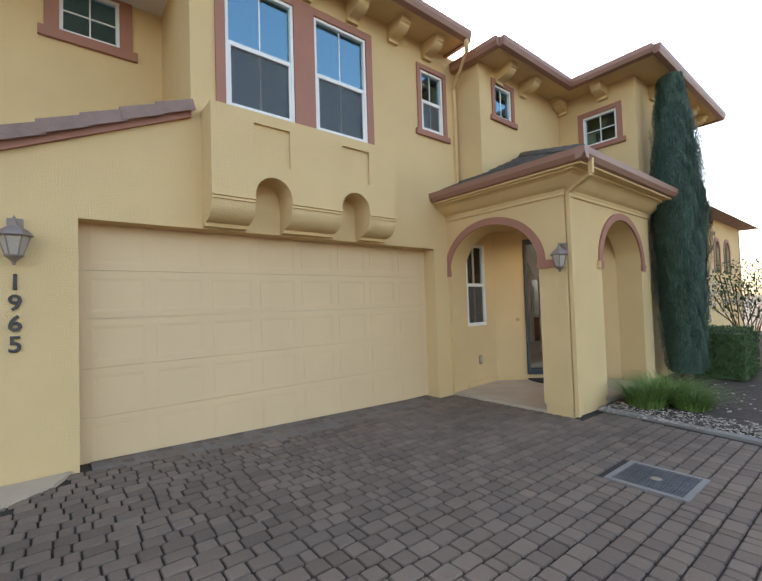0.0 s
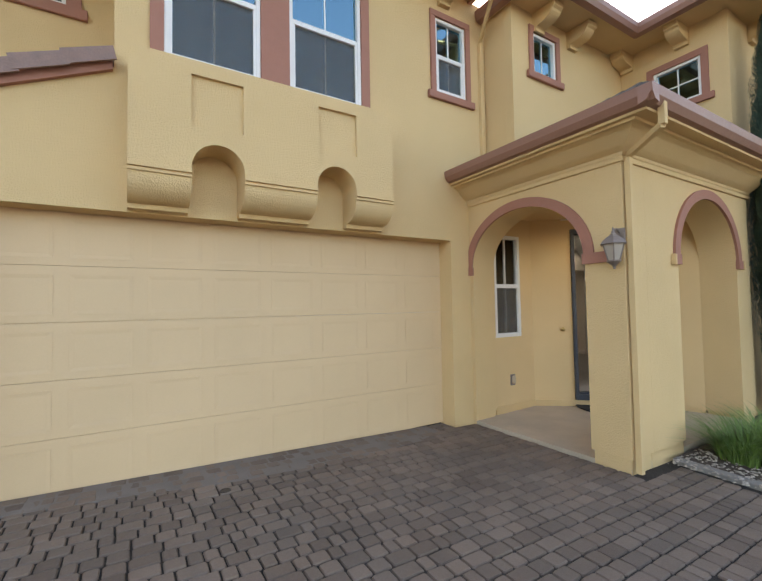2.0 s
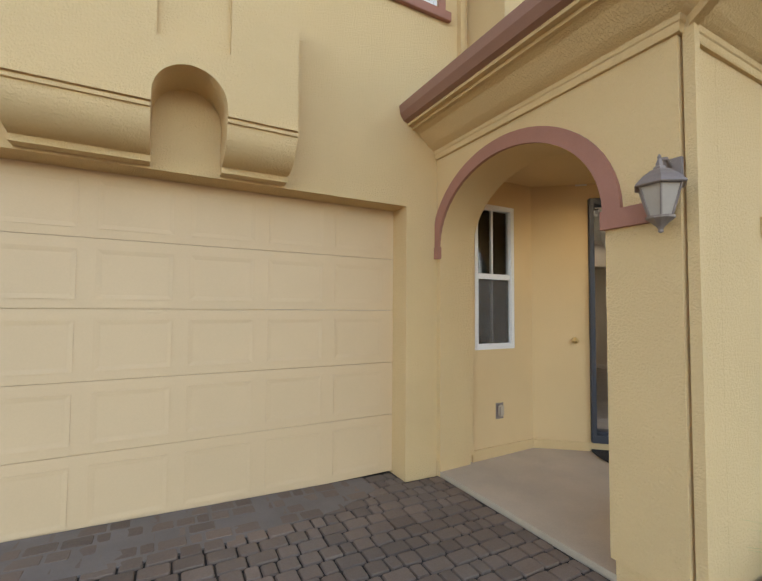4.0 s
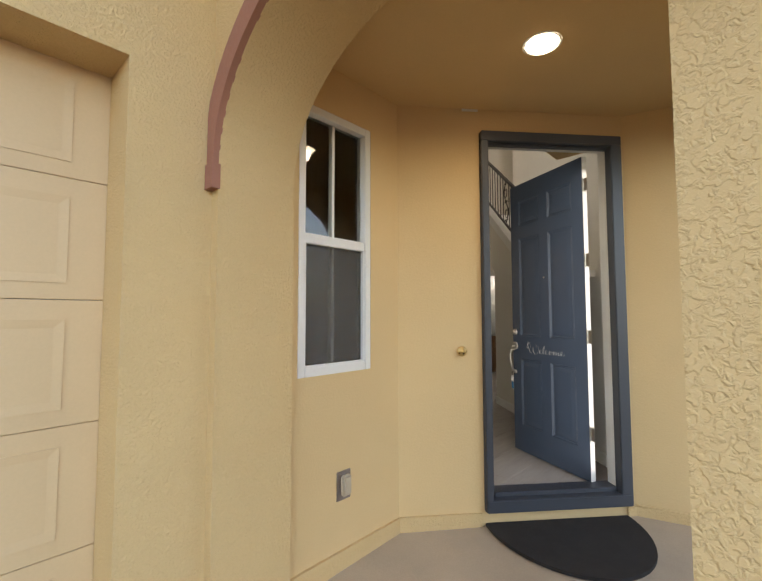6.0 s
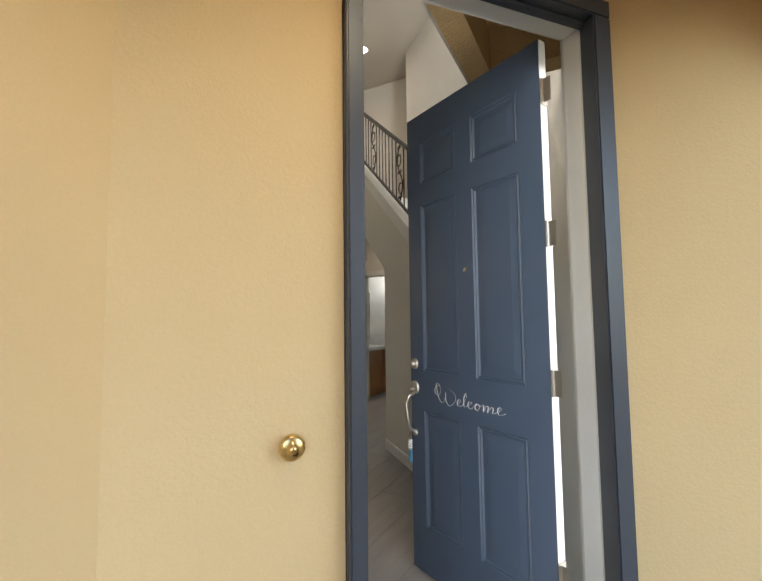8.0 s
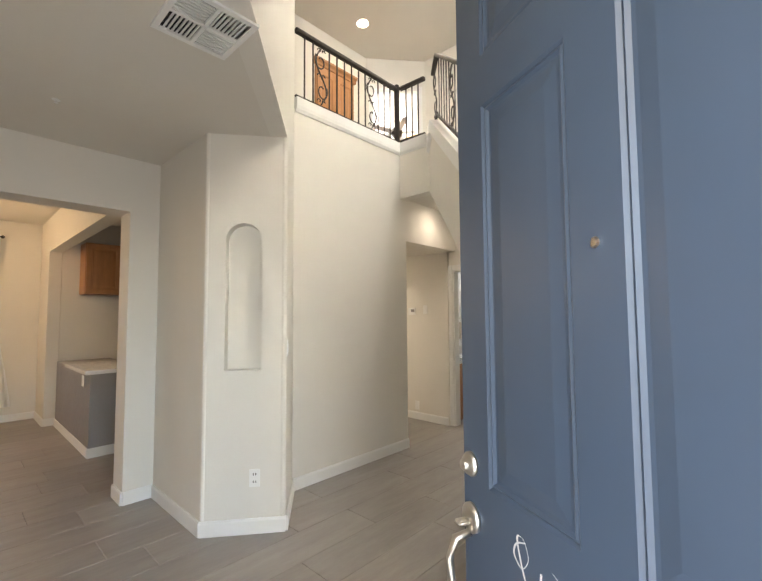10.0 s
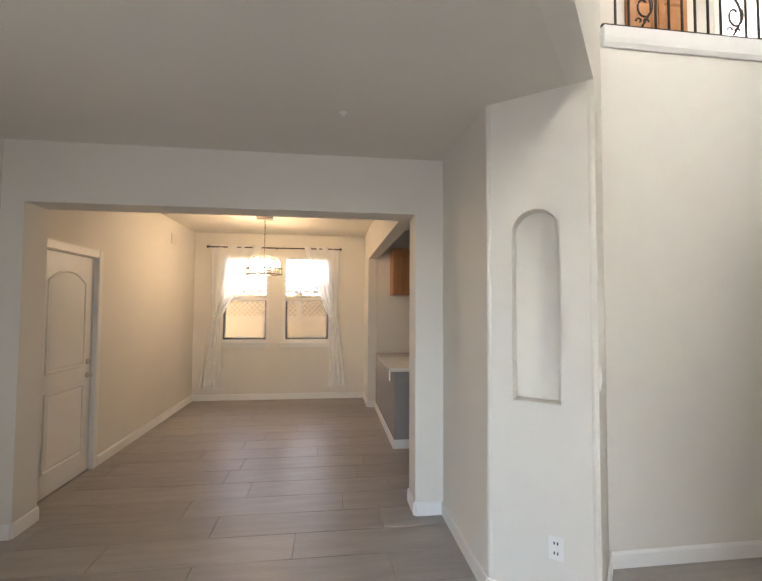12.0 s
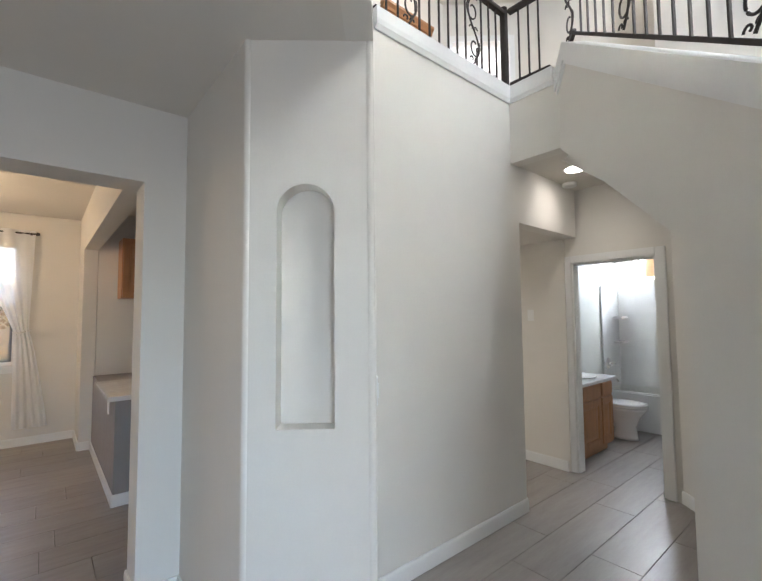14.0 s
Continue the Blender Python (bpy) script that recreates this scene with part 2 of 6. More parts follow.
def sweep(bm, prof, a, b, up=(0, 0, 1)):
    """A profile of (out, up) pairs swept from a to b; out is to the right of the way."""
    a, b, up = Vector(a), Vector(b), Vector(up)
    w = (b - a).normalized()
    out = w.cross(up).normalized()
    r0, r1 = [bm.verts.new(a + out * p + up * q) for p, q in prof], [bm.verts.new(b + out * p + up * q) for p, q in prof]
    n = len(prof)
    bm.faces.new(r0)
    bm.faces.new(r1[::-1])
    for i in range(n):
        bm.faces.new((r0[i], r1[i], r1[(i + 1) % n], r0[(i + 1) % n]))
    return bm


def lathe(bm, prof, n=16, at=(0, 0, 0), m=None):
    """(radius, z) pairs turned about z."""
    b = bmesh.new()
    rings = []
    for r, z in prof:
        rings.append([b.verts.new((at[0] + r * math.cos(2 * math.pi * i / n), at[1] + r * math.sin(2 * math.pi * i / n), at[2] + z)) for i in range(n)])
    for r0, r1 in zip(rings, rings[1:]):
        for i in range(n):
            b.faces.new((r0[i], r0[(i + 1) % n], r1[(i + 1) % n], r1[i]))
    b.faces.new(rings[0][::-1])
    b.faces.new(rings[-1])
    merge(bm, b, m)
    return bm


def tube(bm, pts, r, n=8, closed=False):
    """A round bar along points."""
    pts = [Vector(p) for p in pts]
    rings = []
    for i, p in enumerate(pts):
        d = (pts[min(i + 1, len(pts) - 1)] - pts[max(i - 1, 0)]).normalized()
        s = d.cross(Vector((0, 0, 1)) if abs(d.z) < 0.95 else Vector((1, 0, 0))).normalized()
        u = s.cross(d)
        rings.append([bm.verts.new(p + (s * math.cos(2 * math.pi * k / n) + u * math.sin(2 * math.pi * k / n)) * r) for k in range(n)])
    for a, b in zip(rings, rings[1:]):
        for k in range(n):
            bm.faces.new((a[k], a[(k + 1) % n], b[(k + 1) % n], b[k]))
    bm.faces.new(rings[0][::-1])
    bm.faces.new(rings[-1])
    return bm


def wall(bm, p0, p1, th, z0, z1, ops=()):
    """An upright wall from p0 to p1, th thick to the left of the way (negative: to the right), with
    openings (s0, s1, bottom, top, rise): rise > 0 makes a round arch that springs at top."""
    p0, p1 = Vector((*p0, 0)), Vector((*p1, 0))
    ln = (p1 - p0).length
    d = (p1 - p0) / ln
    nrm = Vector((-d.y, d.x, 0)) * th
    cuts = {0.0, ln}
    for s0, s1, b, t, rise in ops:
        n = 28 if rise else 1
        for i in range(n + 1):
            cuts.add(s0 + (s1 - s0) * (0.5 - 0.5 * math.cos(math.pi * i / n)) if rise else s0 + (s1 - s0) * i)
    cuts = sorted(c for c in cuts if -1e-6 <= c <= ln + 1e-6)
    def top(o, s):
        s0, s1, b, t, rise = o
        x = (2 * s - s0 - s1) / (s1 - s0)
        return t + rise * math.sqrt(max(0, 1 - x * x)) if rise else t
    def cell(a, b, a0, a1, b0, b1):
        A, B = p0 + d * a, p0 + d * b
        pts = [A + Vector((0, 0, a0)), B + Vector((0, 0, b0)), B + nrm + Vector((0, 0, b0)), A + nrm + Vector((0, 0, a0)),
               A + Vector((0, 0, a1)), B + Vector((0, 0, b1)), B + nrm + Vector((0, 0, b1)), A + nrm + Vector((0, 0, a1))]
        hexa(bm, pts if th > 0 else [pts[i] for i in (3, 2, 1, 0, 7, 6, 5, 4)])
    for a, b in zip(cuts, cuts[1:]):
        if b - a < 1e-5:
            continue
        here = sorted((o for o in ops if o[0] <= (a + b) / 2 <= o[1]), key=lambda o: o[2])
        za, zb = z0, z0
        for o in here:
            if o[2] > max(za, zb) + 1e-4:
                cell(a, b, za, o[2], zb, o[2])
            za, zb = top(o, a), top(o, b)
        cell(a, b, za, z1, zb, z1)
    return bm


def facing(x, y, z, ang):
    """Local x runs along a wall, y into it, z up. ang: degrees of the way of x in plan."""
    return pose(x, y, z, 0, 0, ang)

# ---- plan ----
FL, CL, UC = 0.135, 2.91, 5.85        # ground floor, low ceiling, upper ceiling
K, DD, DN = Vector((10.96, 1.88, 0)), Vector((-0.67, -0.742, 0)), Vector((0.742, -0.67, 0))   # stair wall: top end, way down, way across


def drive(x):
    """Height of the paved drive, which falls towards the porch."""
    return -0.025 * min(max(x, -3.0), 6.2)


# ---- house shell outside ----
bm = bmesh.new()
wall(bm, (1.07, 0), (5.85, 0), 0.14, 2.485, 6.15, [(0.405, 1.345, 4.03, 5.71, 0), (1.67, 2.60, 4.03, 5.71, 0), (3.81, 4.38, 4.58, 5.68, 0)])
wall(bm, (-1.5, 0), (0, 0), 0.30, -0.25, 2.485)
wall(bm, (5.09, 0), (5.45, 0), 0.30, -0.3, 2.485)
for a, b in ((-1.5, 0.0), (0.0, 1.07)):
    za, zb = 3.08 + 0.4545 * (a + 0.57), 3.08 + 0.4545 * (b + 0.57)
    hexa(bm, [(a, 0, 2.485), (b, 0, 2.485), (b, 0.14, 2.485), (a, 0.14, 2.485), (a, 0, za), (b, 0, zb), (b, 0.14, zb), (a, 0.14, za)])
box(bm, 0.0, 5.09, 0.14, 0.30, 2.485, 2.9)
structure("wall_garage", bm, STUCCO, "cream yellow stucco garage wall")
bm = bmesh.new()
wall(bm, (5.86, 0), (6.8, 0), 0.14, -0.2, 3.1, [(0.085, 0.665, 1.06, 2.64, 0)])
wall(bm, (5.46, 0), (5.86, 0), 0.14, -0.2, 2.48)
wall(bm, (6.8, 0), (8.1, -1.152), 0.14, -0.2, 3.1, [(0.608, 1.692, 0.033, 2.749, 0)])
wall(bm, (8.1, -1.152), (8.25, -1.77), 0.14, -0.2, 3.1)
structure("wall_entry", bm, SMOOTH, "yellow stucco walls of the entry porch")
bm = bmesh.new()
wall(bm, (5.45, 0), (5.45, -2.2), 0.42, 0.0, 3.12, [(0.06, 1.775, 0.0, 2.1, 0.69)])
structure("porch_wall_side", bm, STUCCO, "stucco porch wall with a round arch")
bm = bmesh.new()
wall(bm, (5.872, -2.2), (8.70, -2.2), 0.43, 0.0, 3.12, [(0.71, 2.38, 0.0, 2.1, 0.74)])
structure("porch_wall_front", bm, STUCCO, "stucco porch front with a round arch")
bm = bmesh.new()
wall(bm, (5.85, -0.001), (5.85, -0.40), 0.14, 3.0, 6.0)
wall(bm, (5.852, -0.54), (8.728, -0.54), 0.14, 3.0, 6.0, [(0.448, 0.988, 5.0, 5.62, 0)])
wall(bm, (8.73, -0.40), (8.73, -1.945), 0.14, 3.0, 6.0, [(0.67, 1.34, 4.74, 5.38, 0)])
wall(bm, (8.73, -2.085), (12.4, -2.085), 0.14, -0.3, 6.0)
wall(bm, (12.4, -2.085), (12.4, -0.6), 0.14, -0.3, 6.0)
wall(bm, (12.4, -0.6), (15.0, -0.6), 0.14, -0.3, 6.0)
structure("wall_upper", bm, STUCCO, "yellow stucco upper walls")
bm = bmesh.new()
wall(bm, (-4, 1.5), (1.36, 1.5), 0.14, 2.0, 6.15, [(3.88, 4.545, 5.17, 5.82, 0)])
wall(bm, (1.07, 1.499), (1.07, 0.141), 0.14, 3.3, 6.15)
structure("wall_recess", bm, STUCCO, "yellow stucco recessed upper wall")
bm = bmesh.new()
wall(bm, (15, -0.6), (15, 7.215), 0.14, -0.3, 6.0, [(2.97, 3.29, 2.18, 2.55, 0)])
wall(bm, (15, 7.36), (-4, 7.36), 0.14, -0.3, 6.0, [(7.20, 8.03, 1.12, 2.62, 0), (8.28, 9.09, 1.12, 2.62, 0)])
wall(bm, (-4, 7.36), (-4, 0), 0.14, -0.3, 6.0)
wall(bm, (-4, 0), (-1.5, 0), 0.14, -0.3, 3.0)
structure("wall_back", bm, STUCCO, "stucco outer walls")
# floors between storeys, shell ceiling
bm = bmesh.new()
prism(bm, [(5.46, 0.0), (5.46, -2.19), (8.6, -2.19), (8.6, -1.7), (8.2, -1.1), (6.85, 0.05)][::-1], 2.925, 3.05)
structure("porch_ceiling", bm, SMOOTH, "smooth yellow porch ceiling")
bm = bmesh.new()
prism(bm, [(-3.9, 0.15), (5.45, 0.15), (5.45, 7.2), (-3.9, 7.2)], 2.92, 3.2)
prism(bm, [(5.45, 3.3), (15, 3.3), (15, 7.2), (5.45, 7.2)], 3.0, 3.2)
prism(bm, [(5.45, 0.1), (6.9, 0.1), (7.25, -0.30), (9.06, 1.82), (8.7, 2.2), (8.7, 3.3), (5.45, 3.3)], CL, 3.2)
structure("ceiling", bm, CEIL, "cream painted low ceiling")
bm = bmesh.new()
prism(bm, [(-3.9, 0.1), (5.9, 0.1), (5.9, -0.5), (8.77, -0.5), (8.77, -2.04), (12.35, -2.04), (12.35, -0.55), (14.95, -0.55), (14.95, 7.3), (-3.9, 7.3)], UC, UC + 0.06)
structure("ceiling_upper", bm, CEIL, "cream painted upper ceiling")

# ---- the bay over the garage ----
bm = bmesh.new()
NOTCH = [(0.505, 0.98, 2.84, 2.885, 0.237), (1.74, 2.21, 2.84, 2.885, 0.235)]
wall(bm, (1.18, -0.37), (3.89, -0.37), 0.035, 2.84, 3.885, NOTCH + [(0.50, 0.968, 3.27, 3.75, 0), (1.76, 2.222, 3.27, 3.75, 0)])
wall(bm, (1.18, -0.335), (3.89, -0.335), 0.332, 2.84, 3.885, NOTCH)
structure("bay_wall", bm, STUCCO, "stucco bay with recessed panels and round notches")
for a, b in ((1.18, 1.685), (2.16, 2.92), (3.39, 3.89)):
    bm = bmesh.new()
    prof = [(0, 2.505), (0.105, 2.505), (0.105, 2.55), (0.125, 2.556)] + [(0.125 + 0.23 * math.sin(k * math.pi / 20), 2.556 + 0.214 * (1 - math.cos(k * math.pi / 20))) for k in range(1, 11)] + [(0.355, 2.782), (0.374, 2.784), (0.374, 2.806), (0.36, 2.808), (0.36, 2.818), (0.385, 2.82), (0.385, 2.842), (0.0, 2.842)]
    sweep(bm, prof, (a, 0, 0), (b, 0, 0))
    tagged(mesh("corbel", bm, STUCCO), "yellow stucco corbel with moulded bands under the bay", "corbel", "corbels under the bay")

# ---- roof, eaves ----
roof = thing("roof", pose(4, 2, 6), "brown tiled hip roof with painted gutters", "roof", "", "structure")
inv = roof.matrix_world.inverted()


def roof_block(eave, dz, runs):
    """Soffit, gutter along the first runs of the eave line, and the tiled slope above it."""
    b = bmesh.new()
    prism(b, eave, 5.90 + dz, 5.935 + dz)
    b.transform(inv)
    part("soffit", b, STUCCO, roof)
    b = bmesh.new()
    for p, q in zip(eave[:runs], eave[1:runs + 1]):
        sweep(b, [(u, z + dz) for u, z in ((-0.02, 5.86), (0.07, 5.88), (0.10, 5.95), (0.10, 6.03), (-0.02, 6.03))], (*p, 0), (*q, 0))
    b.transform(inv)
    part("gutter", b, GUTTER, roof, "brown painted gutter")
    b = bmesh.new()
    n = len(eave)
    lo = [b.verts.new((x, y, 6.03 + dz)) for x, y in eave]
    hi = []
    for i in range(n):
        p, q, r = (Vector((*eave[j % n], 0)) for j in (i - 1, i, i + 1))
        u, v = (q - p).normalized(), (r - q).normalized()
        m = Vector((-u.y - v.y, u.x + v.x, 0))
        m = m / max(0.6, m.length * 0.5 * m.length)
        hi.append(b.verts.new(q + m * 0.9 + Vector((0, 0, 6.42 + dz))))
    for i in range(n):
        b.faces.new((lo[i], lo[(i + 1) % n], hi[(i + 1) % n], hi[i]))
    b.faces.new(hi)
    b.transform(inv)
    part("roof_deck", b, DARKTILE, roof)


roof_block([(-4.0, 1.0), (0.55, 1.0), (0.55, -0.55), (5.55, -0.55), (5.55, 7.9), (-4.0, 7.9)], 0.25, 4)
roof_block([(5.76, -0.02), (5.76, -1.06), (8.21, -1.06), (8.21, -2.60), (12.9, -2.60), (12.9, -1.1), (15.5, -1.1), (15.5, 7.9), (5.76, 7.9)], 0.0, 6)

# ---- inner walls ----
def inner(name, segs, label="cream painted wall"):
    b = bmesh.new()
    for s in segs:
        wall(b, *s)
    return structure(name, b, WALL, label)


inner("wall_entry_inside", [((5.48, 0.145), (6.86, 0.145), 0.06, FL - 0.1, CL, [(0.465, 1.045, 1.06, 2.64, 0)]),
                            ((6.89, 0.112), (8.19, -1.04), 0.06, FL - 0.1, 3.2, [(0.50, 1.692, 0.033, 2.749, 0)]),
                            ((5.55, 0.145), (6.9, 0.145), 0.06, 3.2, UC)])
inner("wall_foyer_front", [((6.9, -0.398), (8.93, -0.398), 0.06, 3.1, UC), ((8.872, -0.34), (8.872, -1.94), 0.06, 3.1, UC, [(0.73, 1.40, 4.74, 5.38, 0)]), ((8.30, -1.94), (8.872, -1.94), 0.06, FL, 3.1), ((8.934, -1.94), (11.7, -1.94), 0.06, FL, UC)])
inner("wall_left", [((5.48, 7.21), (5.48, 0.2), -0.12, FL - 0.1, 3.0, [(2.93, 3.72, FL - 0.1, 2.20, 0)])])
inner("wall_header", [((5.48, 3.05), (8.671, 3.05), 0.25, FL - 0.1, 3.0, [(0.15, 2.97, FL - 0.1, 2.47, 0)])])
inner("wall_niche", [((8.675, 2.135), (9.11, 1.79), 0.10, FL - 0.1, CL + 0.02, [(0.137, 0.382, 1.232, 2.148, 0.122)])], "cream column with an arched niche")
bm = bmesh.new()
prism(bm, [(8.739, 2.217), (9.174, 1.871), (9.45, 2.29), (9.40, 3.3), (8.672, 3.3), (8.672, 2.14)], FL - 0.1, CL + 0.02)
for x, y in ((8.691, 2.143), (9.106, 1.813)):
    lathe(bm, [(0.021, FL - 0.1), (0.021, CL + 0.02)], 32, (x, y, 0))
structure("wall_column", bm, WALL, "cream painted column core")
bm = bmesh.new()
wall(bm, (9.11, 1.79), (9.51, 2.29), 0.08, FL - 0.1, UC)
wall(bm, (7.25, -0.40), (9.11, 1.79), 0.12, CL - 0.002, UC)
wall(bm, (9.51, 2.29), (11.05, 2.29), 0.12, FL - 0.1, 3.46)
wall(bm, (9.46, 2.33), (9.46, 4.0), 0.10, 3.2, UC)
structure("wall_tall", bm, WALL, "tall cream wall below the balcony")
bm = bmesh.new()
def dcell(s0, s1, b0, b1, t0, t1, o0=0.0, o1=0.12):
    A, B = K + DD * s0, K + DD * s1
    hexa(bm, [A + DN * o0 + Vector((0, 0, b0)), B + DN * o0 + Vector((0, 0, b1)), B + DN * o1 + Vector((0, 0, b1)), A + DN * o1 + Vector((0, 0, b0)),
              A + DN * o0 + Vector((0, 0, t0)), B + DN * o0 + Vector((0, 0, t1)), B + DN * o1 + Vector((0, 0, t1)), A + DN * o1 + Vector((0, 0, t0))])
def stair_top(s):
    return 3.61 - 0.735 * (max(s, 0.16) - 0.16)
dcell(0, 0.16, 2.93, 2.813, 3.46, 3.61)
dcell(0.16, 1.246, 2.813, 2.02, 3.61, stair_top(1.246))
dcell(1.246, 2.7, FL - 0.1, FL - 0.1, stair_top(1.246), stair_top(2.7))
dcell(2.7, 3.95, FL - 0.1, FL - 0.1, stair_top(2.7), stair_top(2.7))
box(bm, 10.95, 11.07, 1.85, 2.289, 2.93, 3.46)
structure("wall_stair", bm, WALL, "cream wall under the stair with a clipped opening")
bm = bmesh.new()
dcell(-0.6, 4.2, FL - 0.1, FL - 0.1, UC, UC, 1.11, 1.23)
structure("wall_stair_far", bm, WALL, "cream wall beyond the stair")
bm = bmesh.new()
dcell(-0.3, 1.246, 2.96, 2.03, 3.1, 2.2, 0.121, 1.109)
structure("stair_soffit", bm, WALL, "sloping soffit under the stair")
bm = bmesh.new()
for i in range(10):
    s = 0.2 + i * 0.245
    dcell(s, s + 0.28, 3.25 - 0.18 * (i + 1) - 0.2, 3.25 - 0.18 * (i + 1) - 0.2, 3.25 - 0.18 * (i + 1), 3.25 - 0.18 * (i + 1), 0.125, 1.105)
structure("stair_steps", bm, TRIM, "plain stair steps")
# hall beyond the stair opening
inner("wall_hall", [((11.05, 2.29), (12.1, 2.31), 0.14, 2.455, 2.95), ((12.1, 4.5), (12.1, 2.44), 0.10, FL - 0.1, 2.6), ((12.13, 2.44), (12.13, 1.3), 0.10, FL - 0.1, 3.1, [(0.06, 0.80, FL - 0.1, 2.20, 0)]),
                    ((11.04, 4.5), (11.04, 2.41), -0.10, FL - 0.1, 3.0), ((11.0, 4.5), (12.3, 4.5), 0.1, FL - 0.1, 3.0)])
bm = bmesh.new()
prism(bm, [(11.0, 2.43), (12.2, 2.43), (12.2, 4.6), (11.0, 4.6)], 2.455, 2.6)
prism(bm, [(10.97, 1.8), (12.3, 1.2), (12.3, 2.40), (10.97, 2.40)], 2.935, 3.0)
structure("ceiling_hall", bm, CEIL, "cream hall ceiling")
bm = bmesh.new()
prism(bm, [(9.5, 2.30), (11.08, 2.30), (11.08, 1.85), (12.4, 1.0), (14.9, 1.0), (14.9, 7.2), (9.5, 7.2)], 3.03, 3.25)
structure("floor_upper", bm, FLOOR, "upper hall floor")
inner("wall_upper_hall", [((9.4, 3.95), (12.05, 3.95), 0.12, 3.2, UC), ((12.05, 3.95), (12.8, 3.3), 0.12, 3.2, UC, [(0.12, 0.87, 3.2, 5.32, 0)]), ((12.8, 3.3), (12.8, 0.2), 0.12, 3.2, UC)])
# dining and kitchen
inner("wall_dining_back", [((5.48, 7.215), (14.9, 7.215), 0.05, FL - 0.1, 3.05, [(0.44, 1.25, 1.12, 2.62, 0), (1.49, 2.32, 1.12, 2.62, 0)])])
inner("wall_dining_right", [((8.40, 7.2), (8.40, 6.5), 0.14, FL - 0.1, 3.02), ((8.40, 6.5), (8.40, 3.31), 0.14, 2.52, 3.02), ((11.0, 7.2), (11.0, 3.3), -0.12, FL - 0.1, 3.02)])
bm = bmesh.new()
wall(bm, (15, 0.35), (12.2, 0.35), -0.1, FL - 0.1, 3.0)
wall(bm, (12.2, 2.95), (15.0, 2.95), 0.1, FL - 0.1, 3.0)
wall(bm, (14.76, 2.95), (14.76, 0.35), 0.095, FL - 0.1, 3.0, [(0.26, 0.58, 2.18, 2.55, 0)])
structure("wall_bath", bm, mat("bath_paint", (0.74, 0.74, 0.70), 0.7, var=0.02), "pale bathroom walls")
bm = bmesh.new()
prism(bm, [(12.2, 0.3), (15, 0.3), (15, 3.0), (12.2, 3.0)], 2.62, 2.75)
structure("ceiling_bath", bm, CEIL, "bathroom ceiling")

# ---- ground ----
bm = bmesh.new()
box(bm, 5.3, 15, 0.14, 7.3, -0.3, FL - 0.012)
prism(bm, [(6.9, 0.14), (8.2, -1.02), (8.9, -1.9), (12.0, -1.9), (12.0, 0.2)], -0.3, FL - 0.012)
structure("floor", bm, GAP, "grey wood-look plank floor")
bm = bmesh.new()
prism(bm, [(6.92, 0.14), (8.2, -1.0), (8.62, -0.68), (7.3, 0.50)], FL - 0.011, FL - 0.0012)
structure("floor_entry", bm, FLOOR, "grey wood-look planks cut along the threshold")
bm = bmesh.new()
prism(bm, [(5.47, -2.18), (8.3, -2.18), (8.3, -1.1), (6.85, 0.1), (5.47, 0.1)], -0.35, -0.06)
for v in bm.verts:
    if v.co.z > -0.1:
        v.co.z = -0.10 + 0.02 * (v.co.x - 5.42)
structure("porch_slab", bm, CONCRETE, "worn tan concrete porch floor")
bm = bmesh.new()
xs = [-400, -3, 6.2, 400]
for a, b in zip(xs, xs[1:]):
    bm.faces.new([bm.verts.new((x, y, drive(x) - 0.016)) for x, y in ((a, -400), (b, -400), (b, 400), (a, 400))])
structure("ground", bm, SAND, "ground under and around the drive")

# ---- garage door ----
gd = thing("garage_door", pose(0, 0.24, -0.1), "closed cream sectional garage door with raised panels", "garage door")
W = 5.09
SZ = [-0.02, 0.54, 1.055, 1.575, 2.09, 2.70]
for r in range(5):
    bm = bmesh.new()
    z0, z1 = SZ[r] + 0.0014, SZ[r + 1] - 0.0014
    box(bm, 0, W, 0.012, 0.05, z0, z1, 0.0025)
    sec = part("panel", bm, GARAGE, gd)
    bm = bmesh.new()
    for c in range(8):
        x0 = 0.115 + c * 0.62
        x1 = x0 + 0.50
        a, b = z0 + 0.068, min(z1, 2.60) - 0.08
        o, i = [(x0, a), (x1, a), (x1, b), (x0, b)], [(x0 + 0.035, a + 0.035), (x1 - 0.035, a + 0.035), (x1 - 0.035, b - 0.035), (x0 + 0.035, b - 0.035)]
        O, M, I = ([bm.verts.new((x, y, z)) for x, z in ring] for ring, y in ((o, 0.0118), (o, 0.0073), (i, 0.0115)))
        for k in range(4):
            bm.faces.new((O[k], O[(k + 1) % 4], M[(k + 1) % 4], M[k]))
            bm.faces.new((M[k], M[(k + 1) % 4], I[(k + 1) % 4], I[k]))
    part("moulding", bm, GARAGE, sec)

